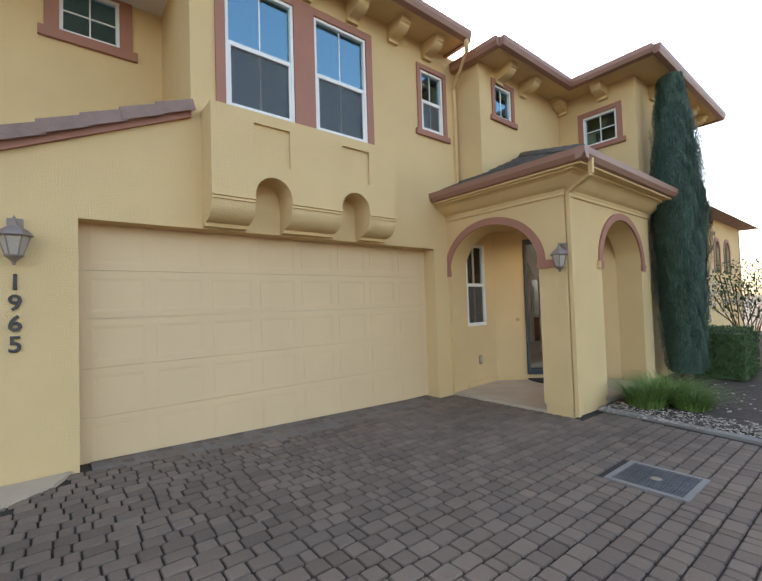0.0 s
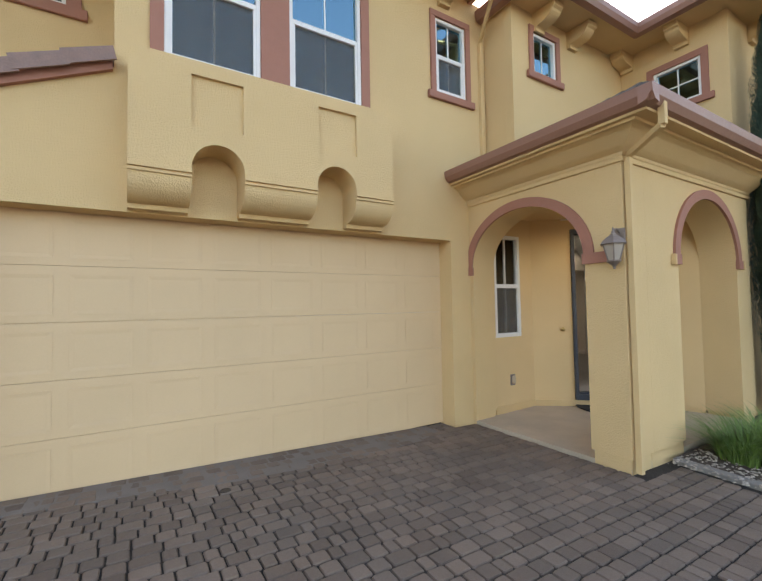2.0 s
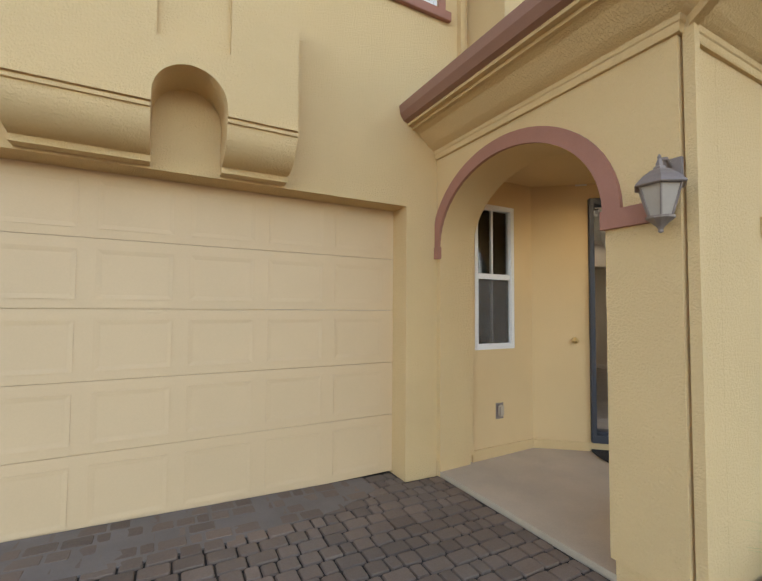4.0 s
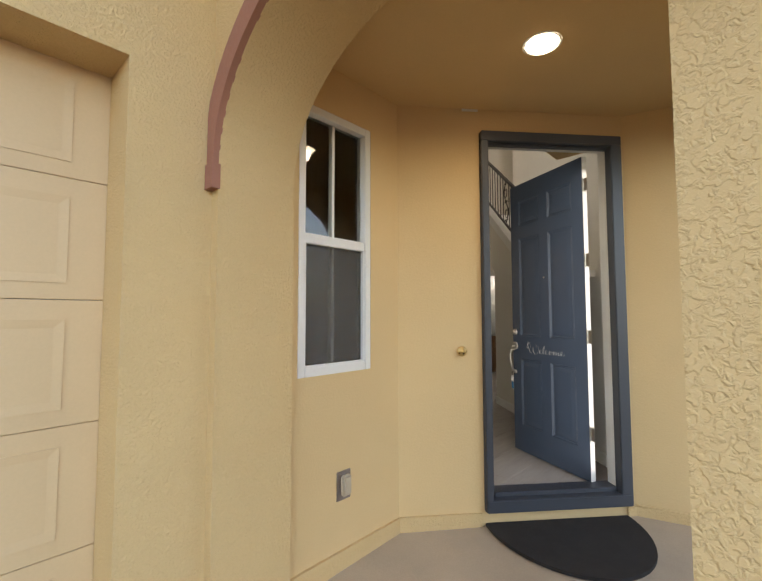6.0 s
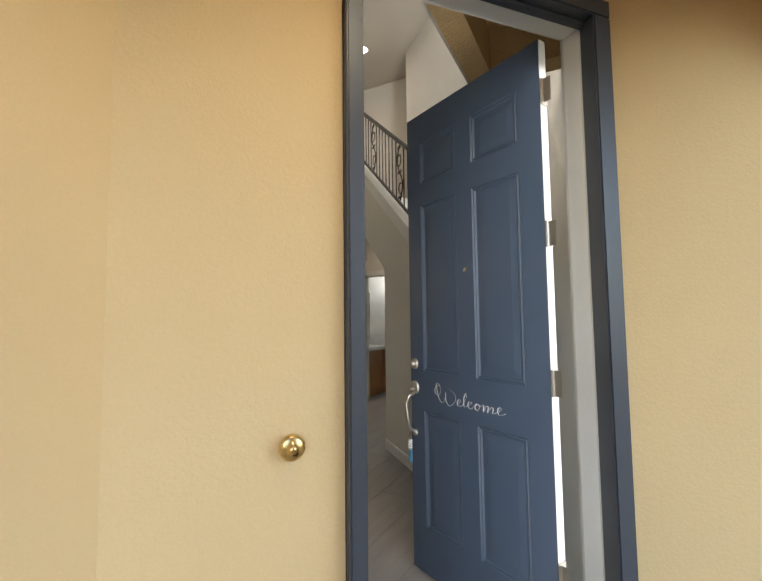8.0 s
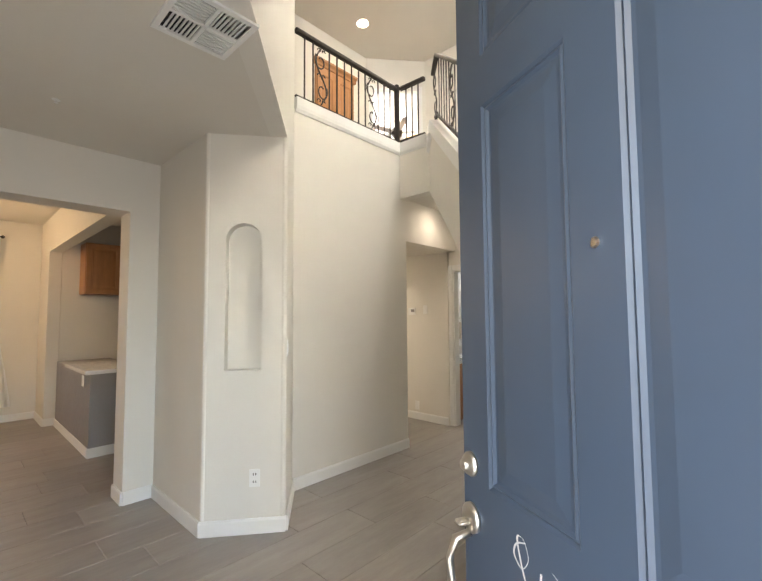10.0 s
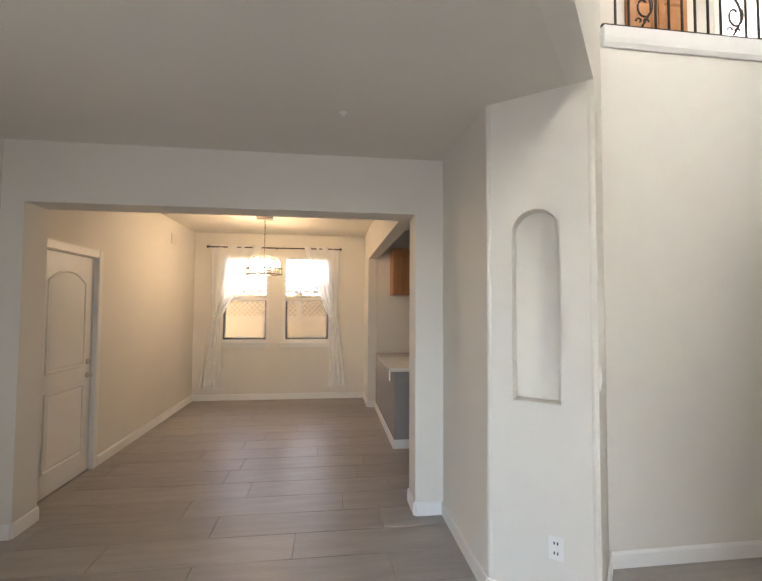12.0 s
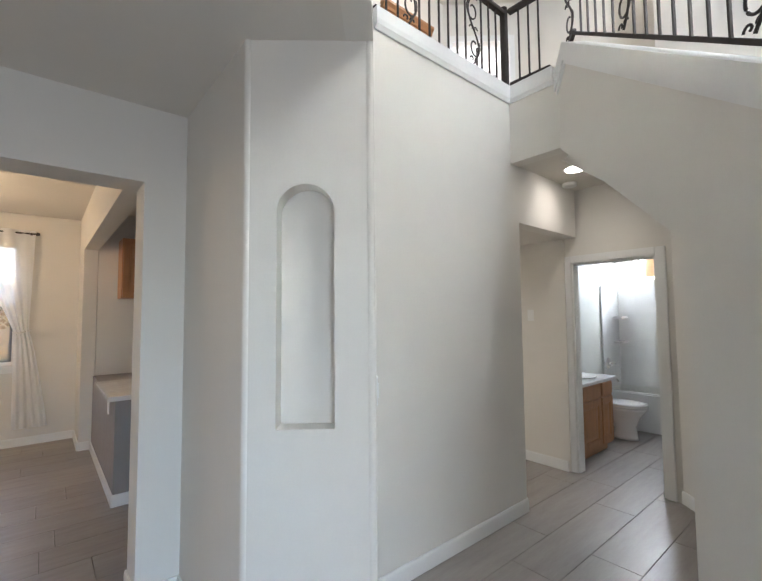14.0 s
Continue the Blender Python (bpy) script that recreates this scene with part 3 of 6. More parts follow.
# ---- front door and frame ----
ang = math.degrees(math.atan2(-1.152, 1.30))
fr = thing("door_1", facing(7.245, -0.424, 0.036, ang), "open slate blue front door frame with threshold", "door frame", "", "structure")
FW, FH = 1.08, 2.715
bm = bmesh.new()
box(bm, -0.004, 0.048, -0.025, 0.002, 0.0, FH - 0.075, 0.005)
box(bm, -0.004, 0.020, 0.002, 0.085, 0.0, FH - 0.075, 0.003)
box(bm, 0.020, 0.031, 0.015, 0.045, 0.0, FH - 0.09, 0.003)
box(bm, FW - 0.085, FW + 0.004, -0.025, 0.05, 0.0, FH - 0.075, 0.006)
box(bm, -0.004, FW + 0.004, -0.025, 0.05, FH - 0.075, FH, 0.006)
box(bm, 0.048, FW - 0.085, 0.02, 0.05, FH - 0.095, FH - 0.075, 0.004)
part("door_frame", bm, FRAMEBLUE, fr)
bm = bmesh.new()
box(bm, -0.004, 0.022, 0.0855, 0.107, 0.0, FH - 0.075, 0.002)
box(bm, -0.004, 0.003, 0.107, 0.168, 0.0, FH - 0.075)
box(bm, FW - 0.083, FW + 0.004, 0.0505, 0.14, 0.0, FH - 0.075, 0.003)
box(bm, -0.004, FW + 0.004, 0.0505, 0.14, FH - 0.0745, FH, 0.003)
part("inner_jamb", bm, TRIM, fr, "white painted inner jamb")
bm = bmesh.new()
box(bm, 0.0, FW, -0.03, 0.20, 0.0, 0.085, 0.006)
box(bm, 0.075, FW - 0.075, 0.03, 0.16, 0.085, 0.115, 0.006)
part("threshold", bm, FRAMEBLUE, fr, "dark metal threshold")

LW, LH, LT = 0.872, 2.50, 0.045
hx, hy, lang = 8.022, -0.9135, 62.9
leaf = thing("front_door", pose(hx, hy, FL + 0.012, 0, 0, lang), "open slate blue six-panel front door reading Welcome", "front door")


def panelled(bm, w, h, t, pans, face=1):
    """A slab with raised-and-fielded panels on its two faces; local x from the hinge, y through."""
    xs = sorted({0, w, *(p for q in pans for p in q[:2])})
    zs = sorted({0, h, *(p for q in pans for p in q[2:4])})
    for y, s in ((0.0, 1), (t, -1)):
        for a, b in zip(xs, xs[1:]):
            for c, d in zip(zs, zs[1:]):
                if any(q[0] <= a and b <= q[1] and q[2] <= c and d <= q[3] for q in pans):
                    continue
                v = [bm.verts.new(p) for p in ((a, y, c), (b, y, c), (b, y, d), (a, y, d))]
                bm.faces.new(v if s > 0 else v[::-1])
        for a, b, c, d in pans:
            rings = []
            for inset, dep in ((0, 0), (0.007, 0.006), (0.013, 0.003), (0.020, 0.009), (0.028, 0.0095), (0.060, 0.0055)):
                rings.append([bm.verts.new((x, y + s * dep, z)) for x, z in ((a + inset, c + inset), (b - inset, c + inset), (b - inset, d - inset), (a + inset, d - inset))])
            for r0, r1 in zip(rings, rings[1:]):
                for k in range(4):
                    f = (r0[k], r0[(k + 1) % 4], r1[(k + 1) % 4], r1[k])
                    bm.faces.new(f if s > 0 else f[::-1])
            bm.faces.new(rings[-1] if s > 0 else rings[-1][::-1])
    for x, q in ((0, 1), (w, -1)):
        v = [bm.verts.new(p) for p in ((x, 0, 0), (x, 0, h), (x, t, h), (x, t, 0))]
        bm.faces.new(v if q > 0 else v[::-1])
    for z in (0, h):
        bm.faces.new([bm.verts.new(p) for p in ((0, 0, z), (w, 0, z), (w, t, z), (0, t, z))])
    return bm


# the outer face looks back at the porch: local +y
bm = bmesh.new()
P1, P2 = (0.114, 0.386), (0.494, 0.763)
panelled(bm, LW, LH, LT, [(*c, a, b) for c in (P1, P2) for a, b in ((0.236, 0.848), (1.06, 1.976), (2.102, 2.336))])
slab = part("slab", bm, DOORBLUE, leaf)
bm = bmesh.new()
box(bm, -0.004, 0.0005, 0.002, LT - 0.002, 0, LH)
part("edge", bm, TRIM, leaf, "white painted hinge edge")
def win(name, m, w, h, label, frame=0.045, mid=True, bars=1, rows=(), screen=True, trim=None, sill=None, depth=0.09, glass_m=None, group="", stile=0.03):
    """A vinyl window, hung in an opening w by h. Local origin at its lower left outer corner."""
    t = thing(name, m, label, "window", group, "structure")
    b = bmesh.new()
    for a in ((0, frame, 0, h), (w - frame, w, 0, h), (frame, w - frame, 0, frame), (frame, w - frame, h - frame, h)):
        box(b, a[0], a[1], 0.0, depth, a[2], a[3], 0.004)
    part("window_frame", b, WHITE, t)
    zm = h * 0.5
    spans = [(frame, zm), (zm, h - frame)] if mid else [(frame, h - frame)]
    if mid:
        b = bmesh.new()
        box(b, frame, w - frame, 0.01, 0.06, zm - 0.03, zm + 0.03, 0.004)
        for a in (frame, w - frame - stile):
            box(b, a, a + stile, 0.008, 0.04, frame, zm - 0.03, 0.003)
        box(b, frame + stile, w - frame - stile, 0.008, 0.04, frame, frame + stile, 0.003)
        part("sash", b, WHITE, t)
    for i, (a, c) in enumerate(spans):
        b = bmesh.new()
        box(b, frame, w - frame, 0.050, 0.056, a, c)
        g = part("pane", b, glass_m or GLASS, t)
        if glass_m:
            g.visible_shadow = False
    for i in range(bars):
        x = w * (i + 1) / (bars + 1)
        b = bmesh.new()
        box(b, x - 0.009, x + 0.009, 0.044, 0.062, frame, h - frame)
        part("muntin", b, WHITE, t)
    for z in rows:
        b = bmesh.new()
        box(b, frame, w - frame, 0.043, 0.063, z - 0.009, z + 0.009)
        part("muntin", b, WHITE, t)
    if screen and mid:
        b = bmesh.new()
        box(b, frame + stile, w - frame - stile, 0.032, 0.034, frame + stile, zm - 0.03)
        g = part("insect_screen", b, SCREEN, t, "dark insect screen")
    if trim:
        b = bmesh.new()
        for a in ((-trim, 0, -0.0, h), (w, w + trim, -0.0, h), (-trim, w + trim, h, h + trim)):
            box(b, a[0], a[1], -0.03, 0.0, a[2], a[3], 0.004)
        part("window_trim", b, BROWN, t, "brown painted window trim")
    if sill:
        b = bmesh.new()
        box(b, -trim - 0.06, w + trim + 0.06, -0.05, 0.0, -sill, 0.0, 0.006)
        part("window_sill", b, BROWN, t, "brown painted sill")
    return t

# ---- windows ----
bay_1 = win("window_1", pose(1.475, -0.012, 4.03), 0.94, 1.68, "white double-hung window reflecting blue sky", group="bay windows")
bay_2 = win("window_2", pose(2.74, -0.012, 4.03), 0.93, 1.68, "white double-hung window with a half-drawn blind", group="bay windows")
for p, x0, x1 in ((bay_1, -0.12, 0.0), (bay_1, 0.94, 1.265), (bay_2, 0.93, 1.05)):
    bm = bmesh.new()
    box(bm, x0, x1, -0.02, 0.0115, -0.10, 1.80, 0.004)
    part("window_trim", bm, BROWN, p, "brown painted window trim")
for p, x1 in ((bay_1, 0.94), (bay_2, 0.93)):
    bm = bmesh.new()
    box(bm, 0, x1, -0.02, 0.0115, 1.68, 1.80, 0.004)
    part("window_trim", bm, BROWN, p, "brown painted window trim")
    bm = bmesh.new()
    box(bm, 0.05, x1 - 0.05, 0.075, 0.08, 1.38 if p is bay_2 else 1.50, 1.63)
    part("roller_shade", bm, WHITE, p, "white roller shade at the head")
win("window_3", pose(4.88, 0, 4.58), 0.57, 1.10, "white double-hung window with brown trim", trim=0.09, sill=0.10)
win("window_4", pose(6.30, -0.54, 5.0), 0.54, 0.62, "small white sliding window with brown trim", mid=False, trim=0.09, sill=0.10)
wa = -90.0
win("window_5", facing(8.73, -1.07, 4.74, wa), 0.67, 0.64, "small white four-light window with brown trim", mid=False, rows=(0.32,), trim=0.10, sill=0.10)
win("window_6", pose(5.945, 0.0, 1.06), 0.58, 1.58, "white double-hung porch window with a blind inside", frame=0.05, glass_m=PORCHPANE, stile=0.012)
win("window_7", pose(-0.12, 1.5, 5.17), 0.665, 0.65, "white sliding window with brown trim", mid=False, rows=(0.32,), trim=0.15, sill=0.13)
win("window_8", facing(6.73, 7.30, 1.12, 180), 0.81, 1.50, "white double-hung dining window", screen=False, bars=0, rows=(1.08,), glass_m=DIM)
win("window_9", facing(7.80, 7.30, 1.12, 180), 0.83, 1.50, "white double-hung dining window", screen=False, bars=0, rows=(1.08,), glass_m=DIM)
win("window_10", facing(14.96, 2.69, 2.18, -90), 0.32, 0.37, "small white high bathroom window", mid=False, bars=0, screen=False, glass_m=CLEAR)

# ---- lamps of the place and added fills ----
def can(x, y, z, power, color, size=0.075, glowm=None):
    t = thing("can_light", pose(x, y, z), "lit round recessed ceiling light", "ceiling light", "recessed lights")
    b = bmesh.new()
    lathe(b, [(size + 0.02, -0.004), (size + 0.02, 0.0)], 24)
    part("trim_ring", b, TRIM, t)
    b = bmesh.new()
    lathe(b, [(size, -0.010), (size + 0.004, -0.0045)], 24)
    part("lens", b, glowm or CANGLOW, t, "glowing lens")
    l = new("can_lamp", bpy.data.lights.new("can_lamp", "SPOT"))
    l.data.energy, l.data.color, l.data.spot_size, l.data.spot_blend, l.data.shadow_soft_size = power, color, radians(165), 1.0, 0.06
    l.matrix_world = pose(x, y, z - 0.05)


can(6.83, -1.04, 2.925, 2.8, (1.0, 0.92, 0.72), 0.085, PORCHGLOW)
can(11.50, 2.02, 2.935, 0.42, (1.0, 0.92, 0.8))
# the next can is added out of view to brighten the hall nook
can(11.55, 3.95, 2.453, 3, (1.0, 0.92, 0.8))
can(11.45, 3.40, UC, 1.2, (1.0, 0.9, 0.76))
can(11.75, 2.15, UC, 1.2, (1.0, 0.9, 0.76))


def sky_fill(x, y, z, w, h, ang, power, color=(0.86, 0.93, 1.0)):
    """Added area lamp in place of sky light; it shines along local -z, turned to the room."""
    l = new("sky_fill_lamp", bpy.data.lights.new("sky_fill_lamp", "AREA"))
    l.data.shape, l.data.size, l.data.size_y, l.data.energy, l.data.color = "RECTANGLE", w, h, power, color
    l.matrix_world = pose(x, y, z, 90, 0, ang)


sky_fill(6.235, 0.215, 1.45, 0.5, 0.6, 0, 0.45)
sky_fill(8.95, -1.40, 5.06, 0.6, 0.6, -90, 9)
# added fill in the front doorway, standing in for daylight from outside
sky_fill(7.72, -0.68, 1.38, 0.88, 2.3, ang, 1.05, (0.86, 0.93, 1.0))
sky_fill(14.88, 2.53, 2.36, 0.28, 0.33, 90, 2.6)

# ---- porch trim, cornice, roof ----
def arch_band(name, p0, way, out, c, half, spring, rise, wide, label):
    """A brown band round an arch, proud of the wall, with a foot at each side."""
    b = bmesh.new()
    p0, way, out = Vector(p0), Vector(way), Vector(out)
    n = 32
    def at(u, z, o):
        return p0 + way * max(u, 0.003) + out * o + Vector((0, 0, z))
    ring = []
    for i in range(n + 1):
        a = math.pi * i / n
        ring.append([at(c - (half + r) * math.cos(a), spring + (rise + r) * math.sin(a), o) for r, o in ((0, -0.004), (0, 0.03), (wide, 0.03), (wide, -0.004))])
    vs = [[b.verts.new(p) for p in r] for r in ring]
    for r0, r1 in zip(vs, vs[1:]):
        for k in range(4):
            b.faces.new((r0[k], r1[k], r1[(k + 1) % 4], r0[(k + 1) % 4]))
    for sgn in (-1, 1):
        u0, u1 = c + sgn * (half - 0.012), c + sgn * (half + wide + (0.16 if sgn > 0 and name == "arch_trim_side" else 0.012))
        u0, u1 = min(u0, u1), max(u0, u1)
        hexa(b, [at(u0, spring - 0.11, -0.004), at(u1, spring - 0.11, -0.004), at(u1, spring - 0.11, 0.038), at(u0, spring - 0.11, 0.038),
                 at(u0, spring + 0.005, -0.004), at(u1, spring + 0.005, -0.004), at(u1, spring + 0.005, 0.038), at(u0, spring + 0.005, 0.038)])
    bmesh.ops.recalc_face_normals(b, faces=b.faces[:])
    structure(name, b, BROWN, label)


arch_band("arch_trim_side", (5.45, 0, 0), (0, -1, 0), (-1, 0, 0), 0.9175, 0.8575, 2.1, 0.69, 0.115, "brown painted band round the arch")
arch_band("arch_trim_front", (5.872, -2.2, 0), (1, 0, 0), (0, -1, 0), 1.545, 0.835, 2.1, 0.74, 0.115, "brown painted band round the arch")
bm = bmesh.new()
COR = [(0, 3.00), (0.022, 3.00), (0.026, 3.012), (0.026, 3.05), (0.034, 3.056), (0.04, 3.085), (0.07, 3.10), (0.11, 3.125), (0.165, 3.175), (0.215, 3.225), (0.262, 3.248), (0.30, 3.252), (0.30, 3.281), (0, 3.281)]
rings = [[bm.verts.new(f(o, z)) for o, z in COR] for f in (lambda o, z: (5.45 - o, -0.001, z), lambda o, z: (5.45 - o, -2.2 - o, z), lambda o, z: (8.72, -2.2 - o, z))]
for r0, r1 in zip(rings, rings[1:]):
    for i in range(len(COR)):
        bm.faces.new((r0[i], r1[i], r1[(i + 1) % len(COR)], r0[(i + 1) % len(COR)]))
bm.faces.new(rings[-1])
bmesh.ops.recalc_face_normals(bm, faces=bm.faces[:])
structure("porch_cornice", bm, STUCCO, "moulded stucco cornice of the porch")
bm = bmesh.new()
for x0, x1, y0, y1 in ((5.468, 5.852, -0.042, 0.0), (5.468, 5.852, -2.182, -1.793), (5.853, 6.562, -2.182, -1.788), (8.27, 8.68, -2.182, -1.788)):
    box(bm, x0, x1, y0, y1, -0.32, 0.02, 0.006)
for x0, x1 in ((6.41, 6.452), (8.382, 8.424)):
    box(bm, x0, x1, -2.25, -2.199, 1.985, 2.105, 0.004)
structure("pillar_base", bm, STUCCO, "stucco plinths at the porch pillars")
bm = bmesh.new()
wall(bm, (5.9, -0.02), (6.79, -0.02), 0.02, -0.12, 0.025)
wall(bm, (6.79, -0.02), (7.23, -0.405), 0.02, -0.12, 0.027)
wall(bm, (8.04, -1.125), (8.09, -1.17), 0.02, -0.12, 0.03)
wall(bm, (8.085, -1.16), (8.24, -1.75), 0.02, -0.12, 0.03)
structure("porch_baseboard", bm, STUCCO, "stucco base band in the porch")

proof = thing("porch_roof", pose(6.5, -1.2, 3.4), "hipped porch roof of dark flat tiles with a brown gutter", "roof", "", "structure")
inv = proof.matrix_world.inverted()
RX, RY, RZ = 5.10, -2.62, 3.40
bm = bmesh.new()
GP = [(-0.02, RZ - 0.10), (0.05, RZ - 0.08), (0.09, RZ - 0.02), (0.10, RZ + 0.06), (-0.02, RZ + 0.06)]
sweep(bm, GP, (RX, 0.0, 0), (RX, RY - 0.10, 0))
sweep(bm, GP, (RX - 0.10, RY, 0), (8.95, RY, 0))
bm.transform(inv)
part("gutter", bm, GUTTER, proof, "brown painted gutter")
bm = bmesh.new()
prism(bm, [(RX, RY), (8.95, RY), (8.95, -2.09), (8.72, -2.09), (8.72, -0.53), (5.86, -0.53), (5.86, 0.0), (RX, 0.0)], RZ - 0.12, RZ + 0.0)
bm.transform(inv)
part("soffit", bm, STUCCO, proof)
PITCH = 0.47
bm = bmesh.new()
rows = 9
for r in range(rows):
    d0, d1 = r * 0.24, r * 0.24 + 0.28
    z0 = RZ + 0.055 + PITCH * d0 + 0.022
    z1 = RZ + 0.055 + PITCH * d1
    # side slope, tiles along y
    y = RY + d0
    k = 0
    while y < -0.02:
        a, b = y, min(y + 0.30, 0.0)
        if a + 0.05 < b and RX + d1 < 8:
            j = random.uniform(-0.006, 0.008)
            a1 = max(a, RY + d1) if a < RY + d1 else a
            hexa(bm, [(RX + d0, a + 0.004, z0 - 0.025), (RX + d1, a1 + 0.004, z1 - 0.025), (RX + d1, max(b, a1 + 0.01) - 0.004, z1 - 0.025), (RX + d0, b - 0.004, z0 - 0.025),
                      (RX + d0, a + 0.004, z0 + j), (RX + d1, a1 + 0.004, z1 + j), (RX + d1, max(b, a1 + 0.01) - 0.004, z1 + j), (RX + d0, b - 0.004, z0 + j)])
        y += 0.30
    x = RX + d0
    while x < 8.9:
        a, b = x, min(x + 0.30, 8.93)
        if a + 0.05 < b:
            j = random.uniform(-0.006, 0.008)
            a1 = max(a, RX + d1) if a < RX + d1 else a
            hexa(bm, [(a + 0.004, RY + d0, z0 - 0.025), (b - 0.004, RY + d0, z0 - 0.025), (max(b, a1 + 0.01) - 0.004, RY + d1, z1 - 0.025), (a1 + 0.004, RY + d1, z1 - 0.025),
                      (a + 0.004, RY + d0, z0 + j), (b - 0.004, RY + d0, z0 + j), (max(b, a1 + 0.01) - 0.004, RY + d1, z1 + j), (a1 + 0.004, RY + d1, z1 + j)])
        x += 0.30
bm.transform(inv)
tagged(part("roof_tiles", bm, DARKTILE, proof), "", "", "", "stuff")
bm = bmesh.new()
for i in range(7):
    d = i * 0.30
    p, q = Vector((RX + d, RY + d, RZ + 0.09 + PITCH * d)), Vector((RX + d + 0.34, RY + d + 0.34, RZ + 0.075 + PITCH * (d + 0.34)))
    sweep(bm, [(-0.10, -0.03), (-0.05, 0.035), (0.05, 0.035), (0.10, -0.03)], p, q)
bm.transform(inv)
part("ridge_cap", bm, DARKTILE, proof)

def downspout(name, pts, w, label):
    b = bmesh.new()
    for a, c in zip(pts, pts[1:]):
        a, c = Vector(a), Vector(c)
        up = Vector((0, -1, 0)) if abs((c - a).normalized().z) > 0.5 else Vector((0, 0, 1))
        sweep(b, [(-w, -w), (w, -w), (w, w), (-w, w)], a, c, up)
    tagged(mesh(name, b, STUCCO), label, "downspout")


downspout("downspout", [(5.28, -2.67, 3.36), (5.28, -2.67, 3.16), (5.50, -2.245, 3.05), (5.50, -2.245, -0.12)], 0.028, "yellow painted downspout at the porch pillar")
downspout("downspout", [(5.46, -0.60, 6.11), (5.46, -0.60, 5.92), (5.74, -0.03, 5.55), (5.74, -0.03, 3.62)], 0.028, "yellow painted downspout from the upper gutter")

# ---- eave corbels ----
def modillion(m):
    b = bmesh.new()
    pr = [(0.0, 5.895), (0.0, 5.62), (0.06, 5.62), (0.06, 5.66)] + [(0.08 + 0.26 * math.sin(k * math.pi / 12), 5.68 + 0.12 * (1 - math.cos(k * math.pi / 12))) for k in range(7)] + [(0.38, 5.82), (0.38, 5.895)]
    sweep(b, pr, (-0.10, 0, 0), (0.10, 0, 0))
    ob = mesh("eave_corbel", b, STUCCO)
    ob.matrix_world = m
    return tagged(ob, "yellow stucco corbel block under the eaves", "corbel", "corbels under the eaves")


for x in (5.04, 4.24, 3.42, 2.6, 1.8):
    modillion(pose(x, 0.0, 0.25))
for x in (6.42, 7.25):
    modillion(pose(x, -0.54, 0))
for y in (-0.66, -1.50):
    modillion(facing(8.73, y, 0, -90))
for x in (9.6, 10.6, 11.5, 12.2):
    modillion(pose(x, -2.085, 0))

# ---- lower tiled roof over the garage corner ----
groof = thing("garage_roof", pose(0, 0.7, 3.6), "sloping roof edge of brown flat tiles", "roof", "", "structure")
inv = groof.matrix_world.inverted()
SL = 0.4545
def rz(x):
    return 3.08 + SL * (x + 0.57)
bm = bmesh.new()
RE = 1.062
hexa(bm, [(-1.7, -0.05, rz(-1.7) - 0.045), (RE, -0.05, rz(RE) - 0.045), (RE, 1.49, rz(RE) - 0.045), (-1.7, 1.49, rz(-1.7) - 0.045), (-1.7, -0.05, rz(-1.7) + 0.108), (RE, -0.05, rz(RE) + 0.108), (RE, 1.49, rz(RE) + 0.108), (-1.7, 1.49, rz(-1.7) + 0.108)])
bm.transform(inv)
part("fascia", bm, BROWN, groof, "brown painted rake board")
ti = 0
for i in range(8):
    for j in range(5):
        x0 = 1.065 - (i + 1) * 0.335
        y0 = -0.09 + j * 0.31 - (0.007 if i % 2 else 0.0)
        bm = bmesh.new()
        hexa(bm, [(x0 - 0.05, y0, rz(x0 - 0.05) + 0.135), (x0 + 0.335, y0, rz(x0 + 0.335) + 0.105), (x0 + 0.335, y0 + 0.30, rz(x0 + 0.335) + 0.105), (x0 - 0.05, y0 + 0.30, rz(x0 - 0.05) + 0.135),
                  (x0 - 0.05, y0, rz(x0 - 0.05) + 0.17), (x0 + 0.335, y0, rz(x0 + 0.335) + 0.14), (x0 + 0.335, y0 + 0.30, rz(x0 + 0.335) + 0.14), (x0 - 0.05, y0 + 0.30, rz(x0 - 0.05) + 0.17)])
        if j == 0:
            hexa(bm, [(x0 - 0.02, y0 - 0.022, rz(x0 - 0.02) + 0.03), (x0 + 0.365, y0 - 0.022, rz(x0 + 0.365) + 0.01), (x0 + 0.365, y0 - 0.001, rz(x0 + 0.365) + 0.01), (x0 - 0.02, y0 - 0.001, rz(x0 - 0.02) + 0.03),
                      (x0 - 0.05, y0 - 0.022, rz(x0 - 0.05) + 0.17), (x0 + 0.335, y0 - 0.022, rz(x0 + 0.335) + 0.14), (x0 + 0.335, y0 - 0.001, rz(x0 + 0.335) + 0.14), (x0 - 0.05, y0 - 0.001, rz(x0 - 0.05) + 0.17)])
        bm.transform(inv)
        part("roof_tile", bm, TILE, groof)

